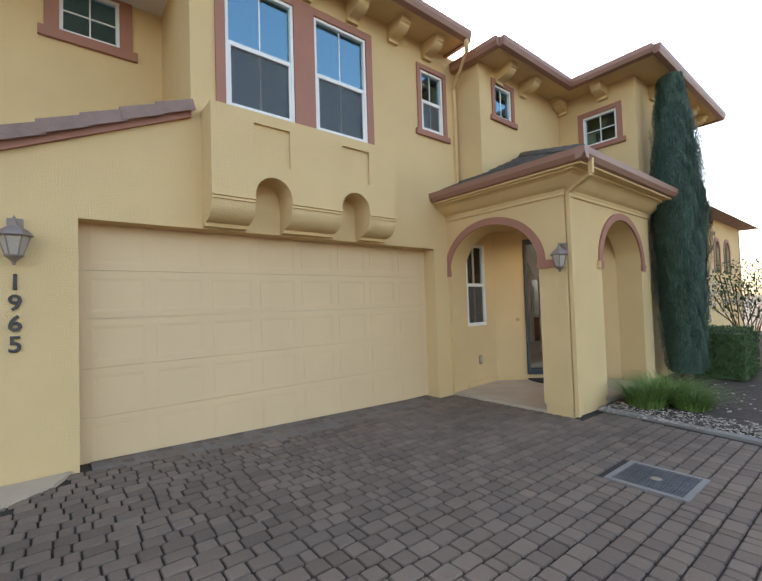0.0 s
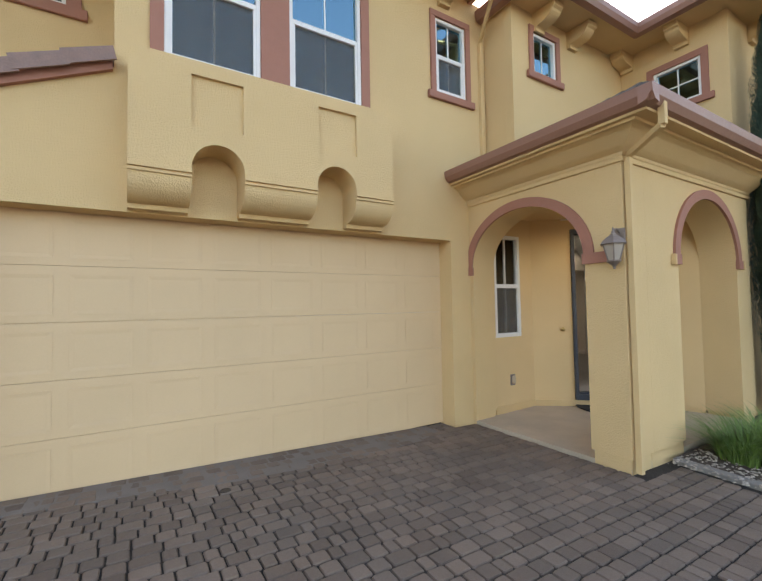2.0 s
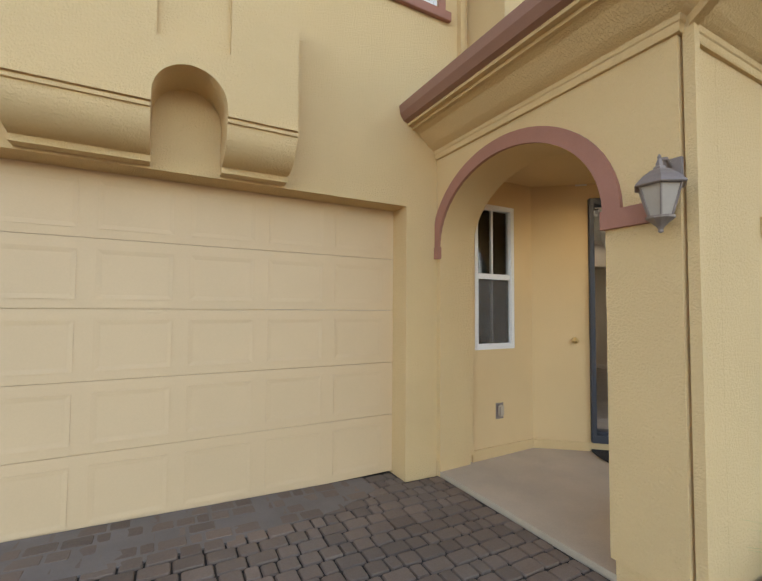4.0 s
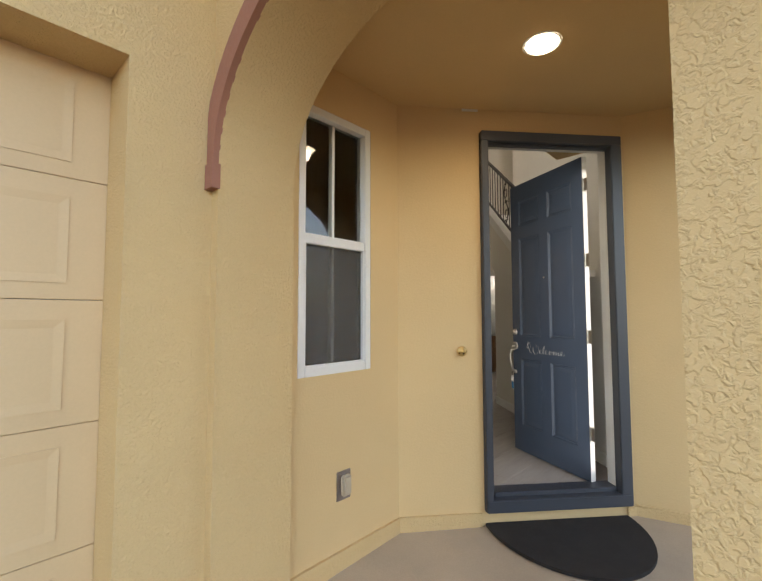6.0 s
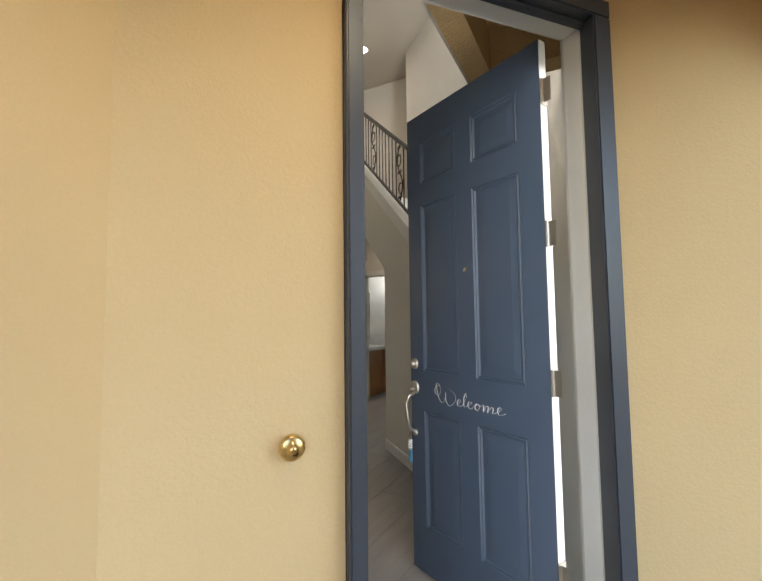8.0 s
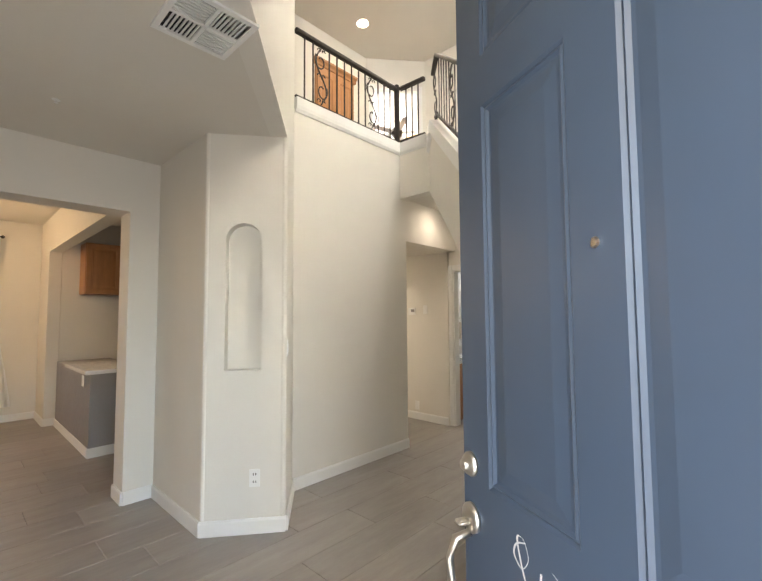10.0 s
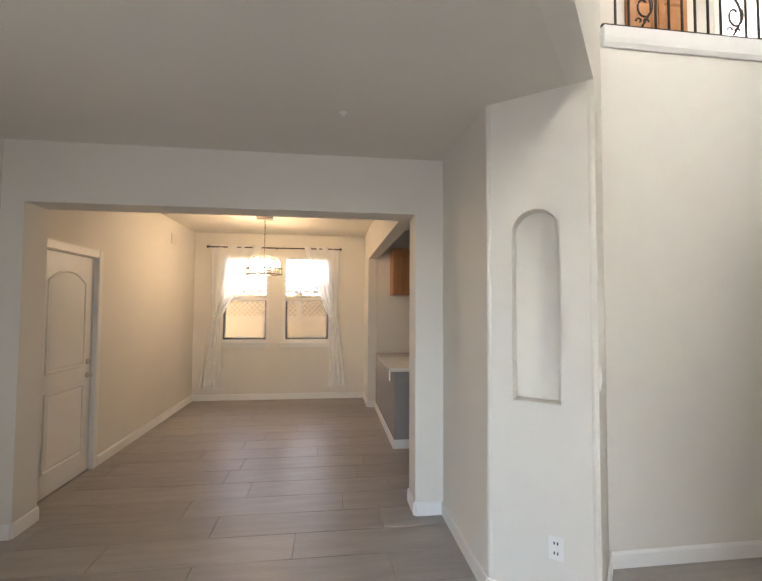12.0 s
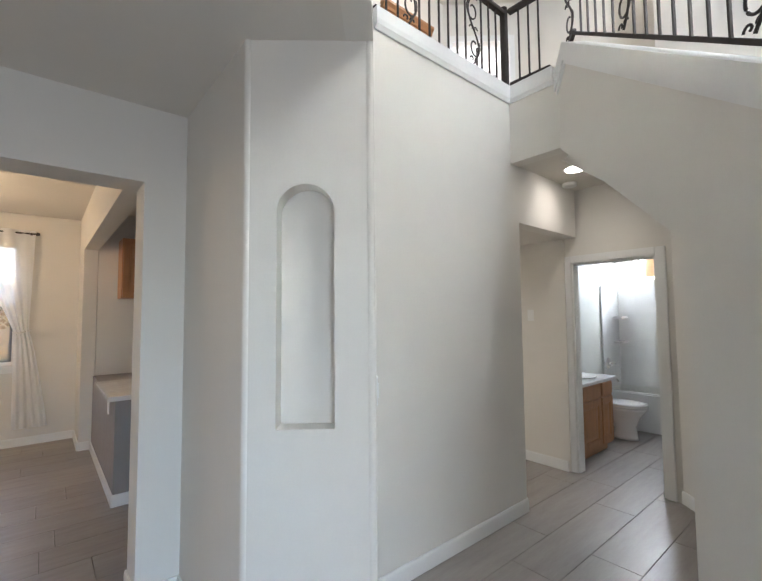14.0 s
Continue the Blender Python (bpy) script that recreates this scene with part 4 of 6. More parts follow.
# ---- wall lanterns ----
def lantern(m):
    t = thing("wall_lantern", m, "tapered grey metal wall lantern with frosted glass", "wall lamp", "wall lanterns")
    b = bmesh.new()
    box(b, -0.06, 0.06, -0.02, 0.0, 0.08, 0.26, 0.006)
    tube(b, [(0, -0.01, 0.21), (0, -0.07, 0.25), (0, -0.13, 0.235), (0, -0.14, 0.20)], 0.011)
    part("bracket", b, LANTERN, t)
    b = bmesh.new()
    lathe(b, [(0.135, 0.075), (0.14, 0.082), (0.135, 0.09), (0.10, 0.13), (0.055, 0.165), (0.035, 0.175), (0.035, 0.185), (0.02, 0.195), (0.02, 0.21), (0.008, 0.235), (0.012, 0.245), (0.004, 0.262)], 6, (0, -0.14, 0))
    part("cap", b, LANTERN, t)
    b = bmesh.new()
    lathe(b, [(0.058, -0.095), (0.082, -0.02), (0.108, 0.075)], 6, (0, -0.14, 0))
    part("glass", b, FROST, t, "frosted glass panes")
    b = bmesh.new()
    for i in range(6):
        a = math.pi * i / 3
        c, s = math.cos(a), math.sin(a)
        tube(b, [(0.060 * c, -0.14 + 0.060 * s, -0.098), (0.084 * c, -0.14 + 0.084 * s, -0.02), (0.112 * c, -0.14 + 0.112 * s, 0.078)], 0.0065, 5)
    part("cage", b, LANTERN, t)
    b = bmesh.new()
    lathe(b, [(0.004, -0.185), (0.014, -0.178), (0.012, -0.165), (0.02, -0.15), (0.045, -0.125), (0.07, -0.105), (0.072, -0.092), (0.05, -0.09)], 12, (0, -0.14, 0))
    part("finial", b, LANTERN, t)


lantern(facing(-0.47, 0.0, 2.17, 0))
lantern(facing(5.45, -2.165, 2.075, -90) @ Matrix.Scale(0.94, 4))

# ---- house number ----
def lettering(name, text, size, depth, material, parent, m, label="", shear=0.0, bevel=0.0, spacing=1.0):
    cu = bpy.data.curves.new(name, "FONT")
    cu.body, cu.size, cu.extrude, cu.align_x, cu.align_y, cu.shear, cu.bevel_depth, cu.space_character = text, size, depth, "CENTER", "CENTER", shear, bevel, spacing
    tmp = new(name, cu)
    bpy.context.view_layer.update()
    me = bpy.data.meshes.new_from_object(tmp.evaluated_get(bpy.context.evaluated_depsgraph_get()))
    bpy.data.objects.remove(tmp)
    bpy.data.curves.remove(cu)
    me.materials.clear()
    me.materials.append(material)
    ob = new(name, me)
    ob.parent = parent
    ob.matrix_local = m
    return tagged(ob, label) if label else ob


hn = thing("house_number", facing(-0.47, -0.002, 1.55, 0), "black metal house number 1965 on the stucco wall", "house number")
for i, ch in enumerate("1965"):
    lettering("numeral", ch, 0.205, 0.008, NUMERAL, hn, pose(0, -0.009, 0.285 - 0.19 * i, 90), bevel=0.004)

# ---- porch fittings ----
t = thing("wall_outlet", facing(6.287, -0.0, 0.395, 0), "weathered outdoor outlet box on the porch wall", "outlet")
bm = bmesh.new()
box(bm, -0.055, 0.055, -0.006, 0.0, -0.085, 0.085, 0.004)
part("plate", bm, LANTERN, t)
bm = bmesh.new()
box(bm, -0.035, 0.035, -0.045, -0.006, -0.055, 0.065, 0.012)
part("cover", bm, CONCRETE, t)
t = thing("door_bell", facing(7.125, -0.315, 1.15, ang), "round brass doorbell beside the front door", "doorbell")
bm = bmesh.new()
lathe(bm, [(0.036, 0.0), (0.036, 0.008), (0.026, 0.016), (0.014, 0.018), (0.012, 0.03), (0.004, 0.034)], 20, m=pose(0, 0, 0, 90))
part("rosette", bm, BRASS, t, smooth=True)
t = thing("door_mat", facing(7.645, -0.765, -0.058, ang), "black half-round door mat on the porch floor", "door mat")
bm = bmesh.new()
prism(bm, [(0.53 * math.cos(math.pi + math.pi * i / 24), 0.66 * math.sin(math.pi + math.pi * i / 24)) for i in range(25)], -0.004, 0.018)
part("mat_pad", bm, MATBLACK, t)

# ---- front door fittings; local x from the hinge, outer face at y = LT ----
FY = LT
bm = bmesh.new()
lathe(bm, [(0.030, 0), (0.030, 0.006), (0.024, 0.014), (0.014, 0.016), (0.013, 0.026), (0.010, 0.028)], 20, m=pose(LW - 0.036, FY, 1.095, -90))
part("deadbolt", bm, NICKEL, leaf, "nickel deadbolt", True)
bm = bmesh.new()
lathe(bm, [(0.036, 0), (0.036, 0.008), (0.028, 0.014)], 20, m=pose(LW - 0.036, FY, 0.965, -90))
tube(bm, [(LW - 0.036, FY + 0.012, 0.93), (LW - 0.036, FY + 0.05, 0.925), (LW - 0.036, FY + 0.065, 0.88), (LW - 0.036, FY + 0.06, 0.80), (LW - 0.036, FY + 0.04, 0.75), (LW - 0.036, FY + 0.012, 0.725)], 0.010)
lathe(bm, [(0.018, 0), (0.018, 0.012)], 14, m=pose(LW - 0.036, FY, 0.72, -90))
box(bm, LW - 0.049, LW - 0.023, FY + 0.012, FY + 0.045, 0.955, 0.965, 0.003)
part("handle", bm, NICKEL, leaf, "nickel grip handle", True)
bm = bmesh.new()
lathe(bm, [(0.010, 0), (0.010, 0.004), (0.006, 0.006)], 14, m=pose(0.438, FY, 1.584, -90))
part("peephole", bm, CHROME, leaf)
for z in (0.36, 1.09, 1.68, 2.27):
    bm = bmesh.new()
    box(bm, -0.0085, -0.0042, 0.004, 0.040, z - 0.05, z + 0.05)
    tube(bm, [(-0.014, 0.052, z - 0.052), (-0.014, 0.052, z + 0.052)], 0.007)
    box(bm, -0.05, -0.012, 0.046, 0.049, z - 0.05, z + 0.05)
    part("hinge", bm, NICKEL, leaf, "nickel hinge")
# script word drawn as one pen line: W, e, l, c, o, m, e
PEN = [(.11, .30), (.04, .25), (.02, .16), (.08, .10), (.13, .20), (.10, .31), (.05, .31), (.06, .20), (.11, .02), (.17, .0), (.22, .12), (.22, .17), (.22, .04), (.29, -.04), (.38, .06), (.38, .18), (.30, .24)]
PEN2 = [(.41, .02), (.47, .07), (.46, .11), (.42, .07), (.43, .0), (.50, .02), (.57, .17), (.56, .23), (.53, .15), (.53, .01), (.60, .04), (.65, .10), (.61, .10), (.59, .03), (.64, -.01), (.69, .06), (.73, .10), (.70, .03), (.74, -.01), (.77, .06), (.73, .10), (.79, .07)]
PEN3 = [(.79, .07), (.83, .10), (.83, .0), (.87, .09), (.90, .08), (.89, .0), (.94, .09), (.97, .07), (.96, .0), (1.02, .03), (1.08, .09), (1.06, .12), (1.03, .07), (1.05, .0), (1.14, .04)]
bm = bmesh.new()
for pen in (PEN, PEN2, PEN3):
    fine = []
    for i in range(len(pen) - 1):
        q = [Vector(pen[min(max(j, 0), len(pen) - 1)]) for j in (i - 1, i, i + 1, i + 2)]
        for k in range(6):
            u = k / 6
            fine.append(0.5 * (2 * q[1] + (q[2] - q[0]) * u + (2 * q[0] - 5 * q[1] + 4 * q[2] - q[3]) * u * u + (3 * q[1] - q[0] - 3 * q[2] + q[3]) * u ** 3))
    fine.append(Vector(pen[-1]))
    for a, b in zip(fine, fine[1:]):
        w = (b - a)
        if w.length < 1e-5:
            continue
        th = 0.0025 + 0.0045 * max(0.0, -w.normalized().y) * (1 if w.length else 0)
        nn = Vector((-w.y, w.x)).normalized() * th
        e = w.normalized() * 0.004
        pts = [a - nn - e, b - nn + e, b + nn + e, a + nn - e]
        bm.faces.new([bm.verts.new((0.682 - 0.405 * p.x, FY + 0.0012, 0.918 + 0.28 * p.y)) for p in pts])
part("lettering", bm, WHITE, leaf, "white script lettering Welcome")
t = thing("keys", leaf.matrix_world @ pose(LW - 0.02, FY + 0.03, 0.70), "keys on a blue coil strap hanging from the handle", "keys")
bm = bmesh.new()
box(bm, -0.012, 0.012, -0.004, 0.004, -0.14, -0.075, 0.003)
part("tag", bm, mat("blue_tag", (0.03, 0.22, 0.42), 0.5), t)
bm = bmesh.new()
for i in range(4):
    lathe(bm, [(0.011, -0.066 + i * 0.013), (0.013, -0.062 + i * 0.013), (0.011, -0.058 + i * 0.013)], 10)
part("coil", bm, WHITE, t)
bm = bmesh.new()
tube(bm, [(0, 0, -0.02), (0.006, 0, 0.0), (0.0, 0, 0.022)], 0.003, 6)
part("ring", bm, IRON, t)

# ---- blind inside the porch window ----
t = thing("window_blind", pose(6.235, 0.125, 2.58), "raised white slatted blind inside the porch window", "blind")
for i in range(17):
    bm = bmesh.new()
    box(bm, -0.25, 0.25, -0.012, 0.012, -0.02 - 0.033 * i, -0.018 - 0.033 * i)
    bm.transform(pose(0, 0, -0.02 - 0.033 * i, 38) @ pose(0, 0, 0.02 + 0.033 * i))
    part("slat", bm, mat("blind_vinyl", (0.72, 0.69, 0.62), 0.5) if i == 0 else bpy.data.materials["blind_vinyl"], t)
bm = bmesh.new()
tube(bm, [(0.16, -0.02, 0), (0.16, -0.02, -0.62)], 0.003, 6)
part("cord", bm, WHITE, t)

# ---- baseboards ----
BB = [(0, 0), (0.016, 0), (0.016, 0.085), (0.010, 0.10), (0, 0.10)]
def baseboard(name, pts):
    """Runs with the room on the right of the way."""
    b = bmesh.new()
    for a, c in zip(pts, pts[1:]):
        sweep(b, BB, (*a, FL), (*c, FL))
    structure(name, b, TRIM, "white painted baseboard")


baseboard("baseboard_column", [(8.67, 3.05), (8.67, 2.134), (9.11, 1.785), (9.515, 2.285), (11.05, 2.288), (11.05, 2.42)])
baseboard("baseboard_jamb", [(8.45, 3.30), (8.45, 3.05), (8.67, 3.05)])
baseboard("baseboard_left_nub", [(5.48, 3.05), (5.63, 3.05), (5.63, 3.30), (5.48, 3.30), (5.48, 3.42)])
baseboard("baseboard_left", [(5.48, 4.36), (5.48, 7.215), (8.40, 7.215), (8.40, 6.5), (8.54, 6.5)])
baseboard("baseboard_den", [(6.86, 0.21), (5.48, 0.21), (5.48, 3.05)])
baseboard("baseboard_hall", [(12.1, 4.5), (12.1, 2.46)])
P = [K + DD * s for s in (1.246, 3.9)]
baseboard("baseboard_stair", [(P[0].x + DN.x * 0.12, P[0].y + DN.y * 0.12), (P[0].x, P[0].y), (P[1].x, P[1].y)])
Q = [K + DD * s + DN * 1.11 for s in (-0.52, 1.2)]
baseboard("baseboard_nook", [(Q[0].x, Q[0].y), (Q[1].x, Q[1].y)])

# ---- balcony and stair railing ----
bm = bmesh.new()
sweep(bm, [(0, 3.43), (0.012, 3.43), (0.03, 3.455), (0.035, 3.485), (0.035, 3.56), (-0.13, 3.56), (-0.13, 3.462), (0.002, 3.462)], (9.515, 2.288, 0), (10.95, 2.288, 0))
sweep(bm, [(0, 3.43), (0.012, 3.43), (0.03, 3.455), (0.035, 3.485), (0.035, 3.56), (-0.13, 3.56), (-0.13, 3.462), (0.002, 3.462)], (10.948, 2.323, 0), (10.948, 1.90, 0))
structure("balcony_trim", bm, TRIM, "white moulded cap along the balcony edge")
bm = bmesh.new()
for s0, s1 in ((0.0, 0.16), (0.16, 2.7)):
    za, zb = (3.46, 3.61) if s0 == 0 else (3.61, stair_top(2.7))
    A, B = K + DD * s0, K + DD * s1
    for o0, o1, h0, h1 in ((-0.028, 0.14, -0.10, 0.035), (-0.015, -0.001, -0.125, -0.10)):
        hexa(bm, [A + DN * o0 + Vector((0, 0, za + h0)), B + DN * o0 + Vector((0, 0, zb + h0)), B + DN * (0.0 if o1 > 0 else o1) + Vector((0, 0, zb + h0)), A + DN * (0.0 if o1 > 0 else o1) + Vector((0, 0, za + h0)),
                  A + DN * o0 + Vector((0, 0, za + h1)), B + DN * o0 + Vector((0, 0, zb + h1)), B + DN * o1 + Vector((0, 0, zb + h1)), A + DN * o1 + Vector((0, 0, za + h1))])
structure("stair_trim", bm, TRIM, "white moulded cap along the stair edge")


def scroll(b, frm, u0, zb, zt):
    """Two mirrored iron C-scrolls in a panel between two bars; frm maps (u, z) to the world."""
    h = (zt - zb) / 2
    for zc, flip in ((zb + h * 0.52, 1), (zb + h * 1.48, -1)):
        pts = []
        for i in range(25):
            a = -1.9 * math.pi * i / 24
            r = 0.068 * (1 - 0.62 * i / 24)
            pts.append(frm(u0 + flip * (0.01 + r * math.cos(a + 0.6)), zc + r * 1.35 * math.sin(a + 0.6) * 1.0))
        tube(b, pts, 0.0065, 6)
    pts = [frm(u0 + 0.062 * math.sin(2 * math.pi * i / 24), zb + 0.02 + (zt - zb - 0.04) * i / 24) for i in range(25)]
    tube(b, pts, 0.0075, 6)
    for z in (zb + 0.05, zt - 0.05, (zb + zt) / 2):
        for sg in (-1, 1):
            pts = [frm(u0 + sg * (0.012 + 0.026 * (1 - i / 14) * math.cos(1.7 * math.pi * i / 14) + 0.01), z + 0.026 * (1 - i / 14) * math.sin(1.7 * math.pi * i / 14)) for i in range(12)]
            tube(b, pts, 0.0055, 6)


def rail_run(t, a, b, ya, yb, h, n, scrolls):
    """One run between plan points a and b, foot heights ya, yb; h to the top rail."""
    a, b = Vector((*a, 0)), Vector((*b, 0))
    ln = (b - a).length
    d = (b - a) / ln
    def frm(u, z):
        return a + d * u + Vector((0, 0, z))
    def zb(u):
        return ya + (yb - ya) * u / ln
    q = bmesh.new()
    sweep(q, [(-0.022, -0.018), (0.022, -0.018), (0.026, 0.0), (0.018, 0.02), (-0.018, 0.02), (-0.026, 0.0)], frm(0, zb(0) + h), frm(ln, zb(ln) + h))
    part("top_rail", q, IRON, t)
    q = bmesh.new()
    sweep(q, [(-0.013, -0.013), (0.013, -0.013), (0.013, 0.013), (-0.013, 0.013)], frm(0, zb(0) + 0.02), frm(ln, zb(ln) + 0.02))
    part("bottom_rail", q, IRON, t)
    for i in range(1, n):
        u = ln * i / n
        if i in scrolls:
            q = bmesh.new()
            scroll(q, frm, u, zb(u) + 0.03, zb(u) + h - 0.015)
            part("scroll", q, IRON, t, "wrought iron scroll")
            continue
        q = bmesh.new()
        sweep(q, [(-0.0055, -0.0055), (0.0055, -0.0055), (0.0055, 0.0055), (-0.0055, 0.0055)], frm(u, zb(u) + 0.02), frm(u, zb(u) + h), (d.x, d.y, 0))
        part("baluster", q, IRON, t)


rail = thing("balcony_railing", Matrix(), "black wrought iron balcony railing with scrolls", "railing")
rail_run(rail, (9.53, 2.30), (10.90, 2.30), 3.562, 3.562, 0.64, 14, (3, 10))
rail_run(rail, (10.935, 2.26), (10.955, 1.93), 3.562, 3.562, 0.64, 4, ())
bm = bmesh.new()
box(bm, 10.895, 10.945, 2.275, 2.325, 3.50, 4.235, 0.006)
lathe(bm, [(0.03, 4.235), (0.03, 4.25), (0.015, 4.262)], 8, (10.92, 2.30, 0))
part("newel", bm, IRON, rail)
srail = thing("stair_railing", Matrix(), "black wrought iron stair railing with scrolls", "railing")
a, b = K + DD * 0.02 + DN * 0.05, K + DD * 0.20 + DN * 0.05
c = K + DD * 2.6 + DN * 0.05
rail_run(srail, (a.x, a.y), (b.x, b.y), 3.58, 3.68, 0.64, 2, (1,))
rail_run(srail, (b.x, b.y), (c.x, c.y), 3.66, 3.66 - 0.735 * 2.4, 0.66, 24, (6, 14, 20))

# ---- upstairs cabinet, doorway, fan ----
t = thing("linen_cabinet", pose(11.37, 3.949, 3.25), "tall maple linen cabinet with a crown on the upper landing", "cabinet")
bm = bmesh.new()
box(bm, -0.37, 0.37, -0.035, 0.0, 0.0, 2.02, 0.004)
part("body", bm, MAPLE, t)
bm = bmesh.new()
sweep(bm, [(0, 2.02), (0.05, 2.02), (0.06, 2.05), (0.09, 2.08), (0.09, 2.11), (0, 2.11)], (-0.41, 0, 0), (0.41, 0, 0))
part("crown", bm, MAPLE, t)
for i, x in enumerate((-0.355, 0.005)):
    bm = bmesh.new()
    panelled(bm, 0.35, 1.9, 0.02, [(0.06, 0.29, 0.07, 1.83)])
    bm.transform(pose(x, -0.056, 0.06))
    part("door", bm, MAPLE, t)
bm = bmesh.new()
dv = Vector((12.8 - 12.05, 3.3 - 3.95, 0)).normalized()
def jamb(b, s0, s1, z0, z1):
    A, B = Vector((12.05, 3.95, 0)) + dv * s0, Vector((12.05, 3.95, 0)) + dv * s1
    o = Vector((dv.y, -dv.x, 0)) * 0.018
    hexa(b, [A + o + Vector((0, 0, z0)), B + o + Vector((0, 0, z0)), B - o * 0.1 + Vector((0, 0, z0)), A - o * 0.1 + Vector((0, 0, z0)), A + o + Vector((0, 0, z1)), B + o + Vector((0, 0, z1)), B - o * 0.1 + Vector((0, 0, z1)), A - o * 0.1 + Vector((0, 0, z1))])
jamb(bm, 0.05, 0.12, 3.25, 5.32)
jamb(bm, 0.87, 0.94, 3.25, 5.32)
jamb(bm, 0.05, 0.94, 5.32, 5.40)
structure("trim_upper_door", bm, TRIM, "white door casing on the landing")
bm = bmesh.new()
wall(bm, (12.2, 6.2), (14.9, 6.2), 0.05, 3.2, UC)
structure("wall_bedroom", bm, TRIM, "pale bedroom wall")
t = thing("ceiling_fan", pose(13.05, 4.15, 5.0), "dark metal ceiling fan with grey blades", "ceiling fan")
bm = bmesh.new()
lathe(bm, [(0.03, -0.12), (0.09, -0.10), (0.11, -0.03), (0.09, 0.04), (0.03, 0.06), (0.02, 0.10), (0.015, 0.80), (0.06, 0.85)], 16)
part("motor", bm, IRON, t, smooth=True)
for i in range(5):
    bm = bmesh.new()
    box(bm, 0.10, 0.62, -0.06, 0.06, -0.01, 0.0, 0.003)
    bm.transform(pose(0, 0, -0.02, 10, 0, 72 * i + 20))
    part("blade", bm, GREY, t)
# added fill lamp in the bedroom, where no window is built
sky_fill(13.6, 6.1, 4.8, 1.2, 1.2, 180, 14)

# ---- small wall and ceiling fittings ----
def plate(name, m, w, h, label, cat, bits=(), material=None):
    t = thing(name, m, label, cat)
    b = bmesh.new()
    box(b, -w / 2, w / 2, -0.008, 0.0, -h / 2, h / 2, 0.003)
    part("plate", b, material or TRIM, t)
    for n, x, z, bw, bh, mt in bits:
        b = bmesh.new()
        box(b, x - bw / 2, x + bw / 2, -0.013, -0.008, z - bh / 2, z + bh / 2, 0.001)
        part(n, b, mt, t)
    return t


cang = math.degrees(math.atan2(-0.345, 0.435))
plate("wall_outlet", facing(8.675 + 0.783 * 0.35, 2.135 - 0.621 * 0.35, 0.50, cang), 0.072, 0.118, "white duplex outlet low on the niche column", "outlet",
      [(n, x, z, 0.006, 0.014, NUMERAL) for n, x, z in (("slot", -0.008, 0.028), ("slot", 0.008, 0.028), ("slot", -0.008, -0.022), ("slot", 0.008, -0.022))])
plate("light_switch", facing(9.14, 1.827, 1.38, 51.3), 0.072, 0.118, "white light switch at the column edge", "switch", [("rocker", 0, 0, 0.03, 0.06, TRIM)])
plate("thermostat", facing(12.098, 3.062, 1.66, -90), 0.13, 0.10, "white thermostat with a grey display", "thermostat", [("display", 0.015, 0.01, 0.06, 0.04, GREY)])
plate("light_switch", facing(12.098, 2.82, 1.683, -90), 0.075, 0.12, "white switch plate in the hall", "switch", [("rocker", 0, 0, 0.03, 0.06, TRIM)])
plate("wall_outlet", facing(12.098, 2.986, 0.33, -90), 0.072, 0.118, "white duplex outlet low in the hall", "outlet")
plate("vent_register", facing(5.482, 6.25, 2.72, 90), 0.20, 0.16, "small painted wall register high in the dining room", "vent", [("slat", 0, z, 0.16, 0.012, CEIL) for z in (-0.05, -0.025, 0, 0.025, 0.05)], CEIL)
plate("wall_outlet", facing(8.50, 4.75, 0.92, -90), 0.072, 0.118, "white outlet on the peninsula end", "outlet")

t = thing("ceiling_vent", pose(8.19, 1.06, CL, 180, 0, 0), "white square four-way ceiling vent", "vent")
bm = bmesh.new()
for a in ((-0.17, 0.17, -0.17, -0.145), (-0.17, 0.17, 0.145, 0.17), (-0.17, -0.145, -0.145, 0.145), (0.145, 0.17, -0.145, 0.145), (-0.008, 0.008, -0.145, 0.145), (-0.145, 0.145, -0.008, 0.008)):
    box(bm, *a, 0.0, 0.014)
part("frame", bm, TRIM, t)
# black sheet stands in for the shade inside the duct
bm = bmesh.new()
box(bm, -0.145, 0.145, -0.145, 0.145, 0.0, 0.002)
part("backing", bm, BLACK, t, "black sheet for the unlit duct")
for qx, qy, along in ((-1, -1, 0), (1, 1, 0), (-1, 1, 1), (1, -1, 1)):
    for i in range(7):
        bm = bmesh.new()
        o = 0.018 + i * 0.018
        if along:
            box(bm, min(qx * 0.012, qx * 0.143), max(qx * 0.012, qx * 0.143), qy * o - 0.003, qy * o + 0.003, 0.003, 0.012)
        else:
            box(bm, qx * o - 0.003, qx * o + 0.003, min(qy * 0.012, qy * 0.143), max(qy * 0.012, qy * 0.143), 0.003, 0.012)
        part("slat", bm, TRIM, t)
t = thing("sprinkler_head", pose(7.85, 2.33, CL), "small fire sprinkler head in the ceiling", "sprinkler")
bm = bmesh.new()
lathe(bm, [(0.004, -0.022), (0.010, -0.020), (0.010, -0.018), (0.004, -0.014), (0.004, -0.004), (0.022, -0.003), (0.022, 0)], 14)
part("head", bm, TRIM, t)
t = thing("smoke_detector", pose(11.86, 2.24, 2.935), "white round smoke detector on the hall ceiling", "smoke detector")
bm = bmesh.new()
lathe(bm, [(0.045, -0.035), (0.062, -0.028), (0.065, -0.01), (0.065, 0)], 20)
part("shell", bm, TRIM, t)

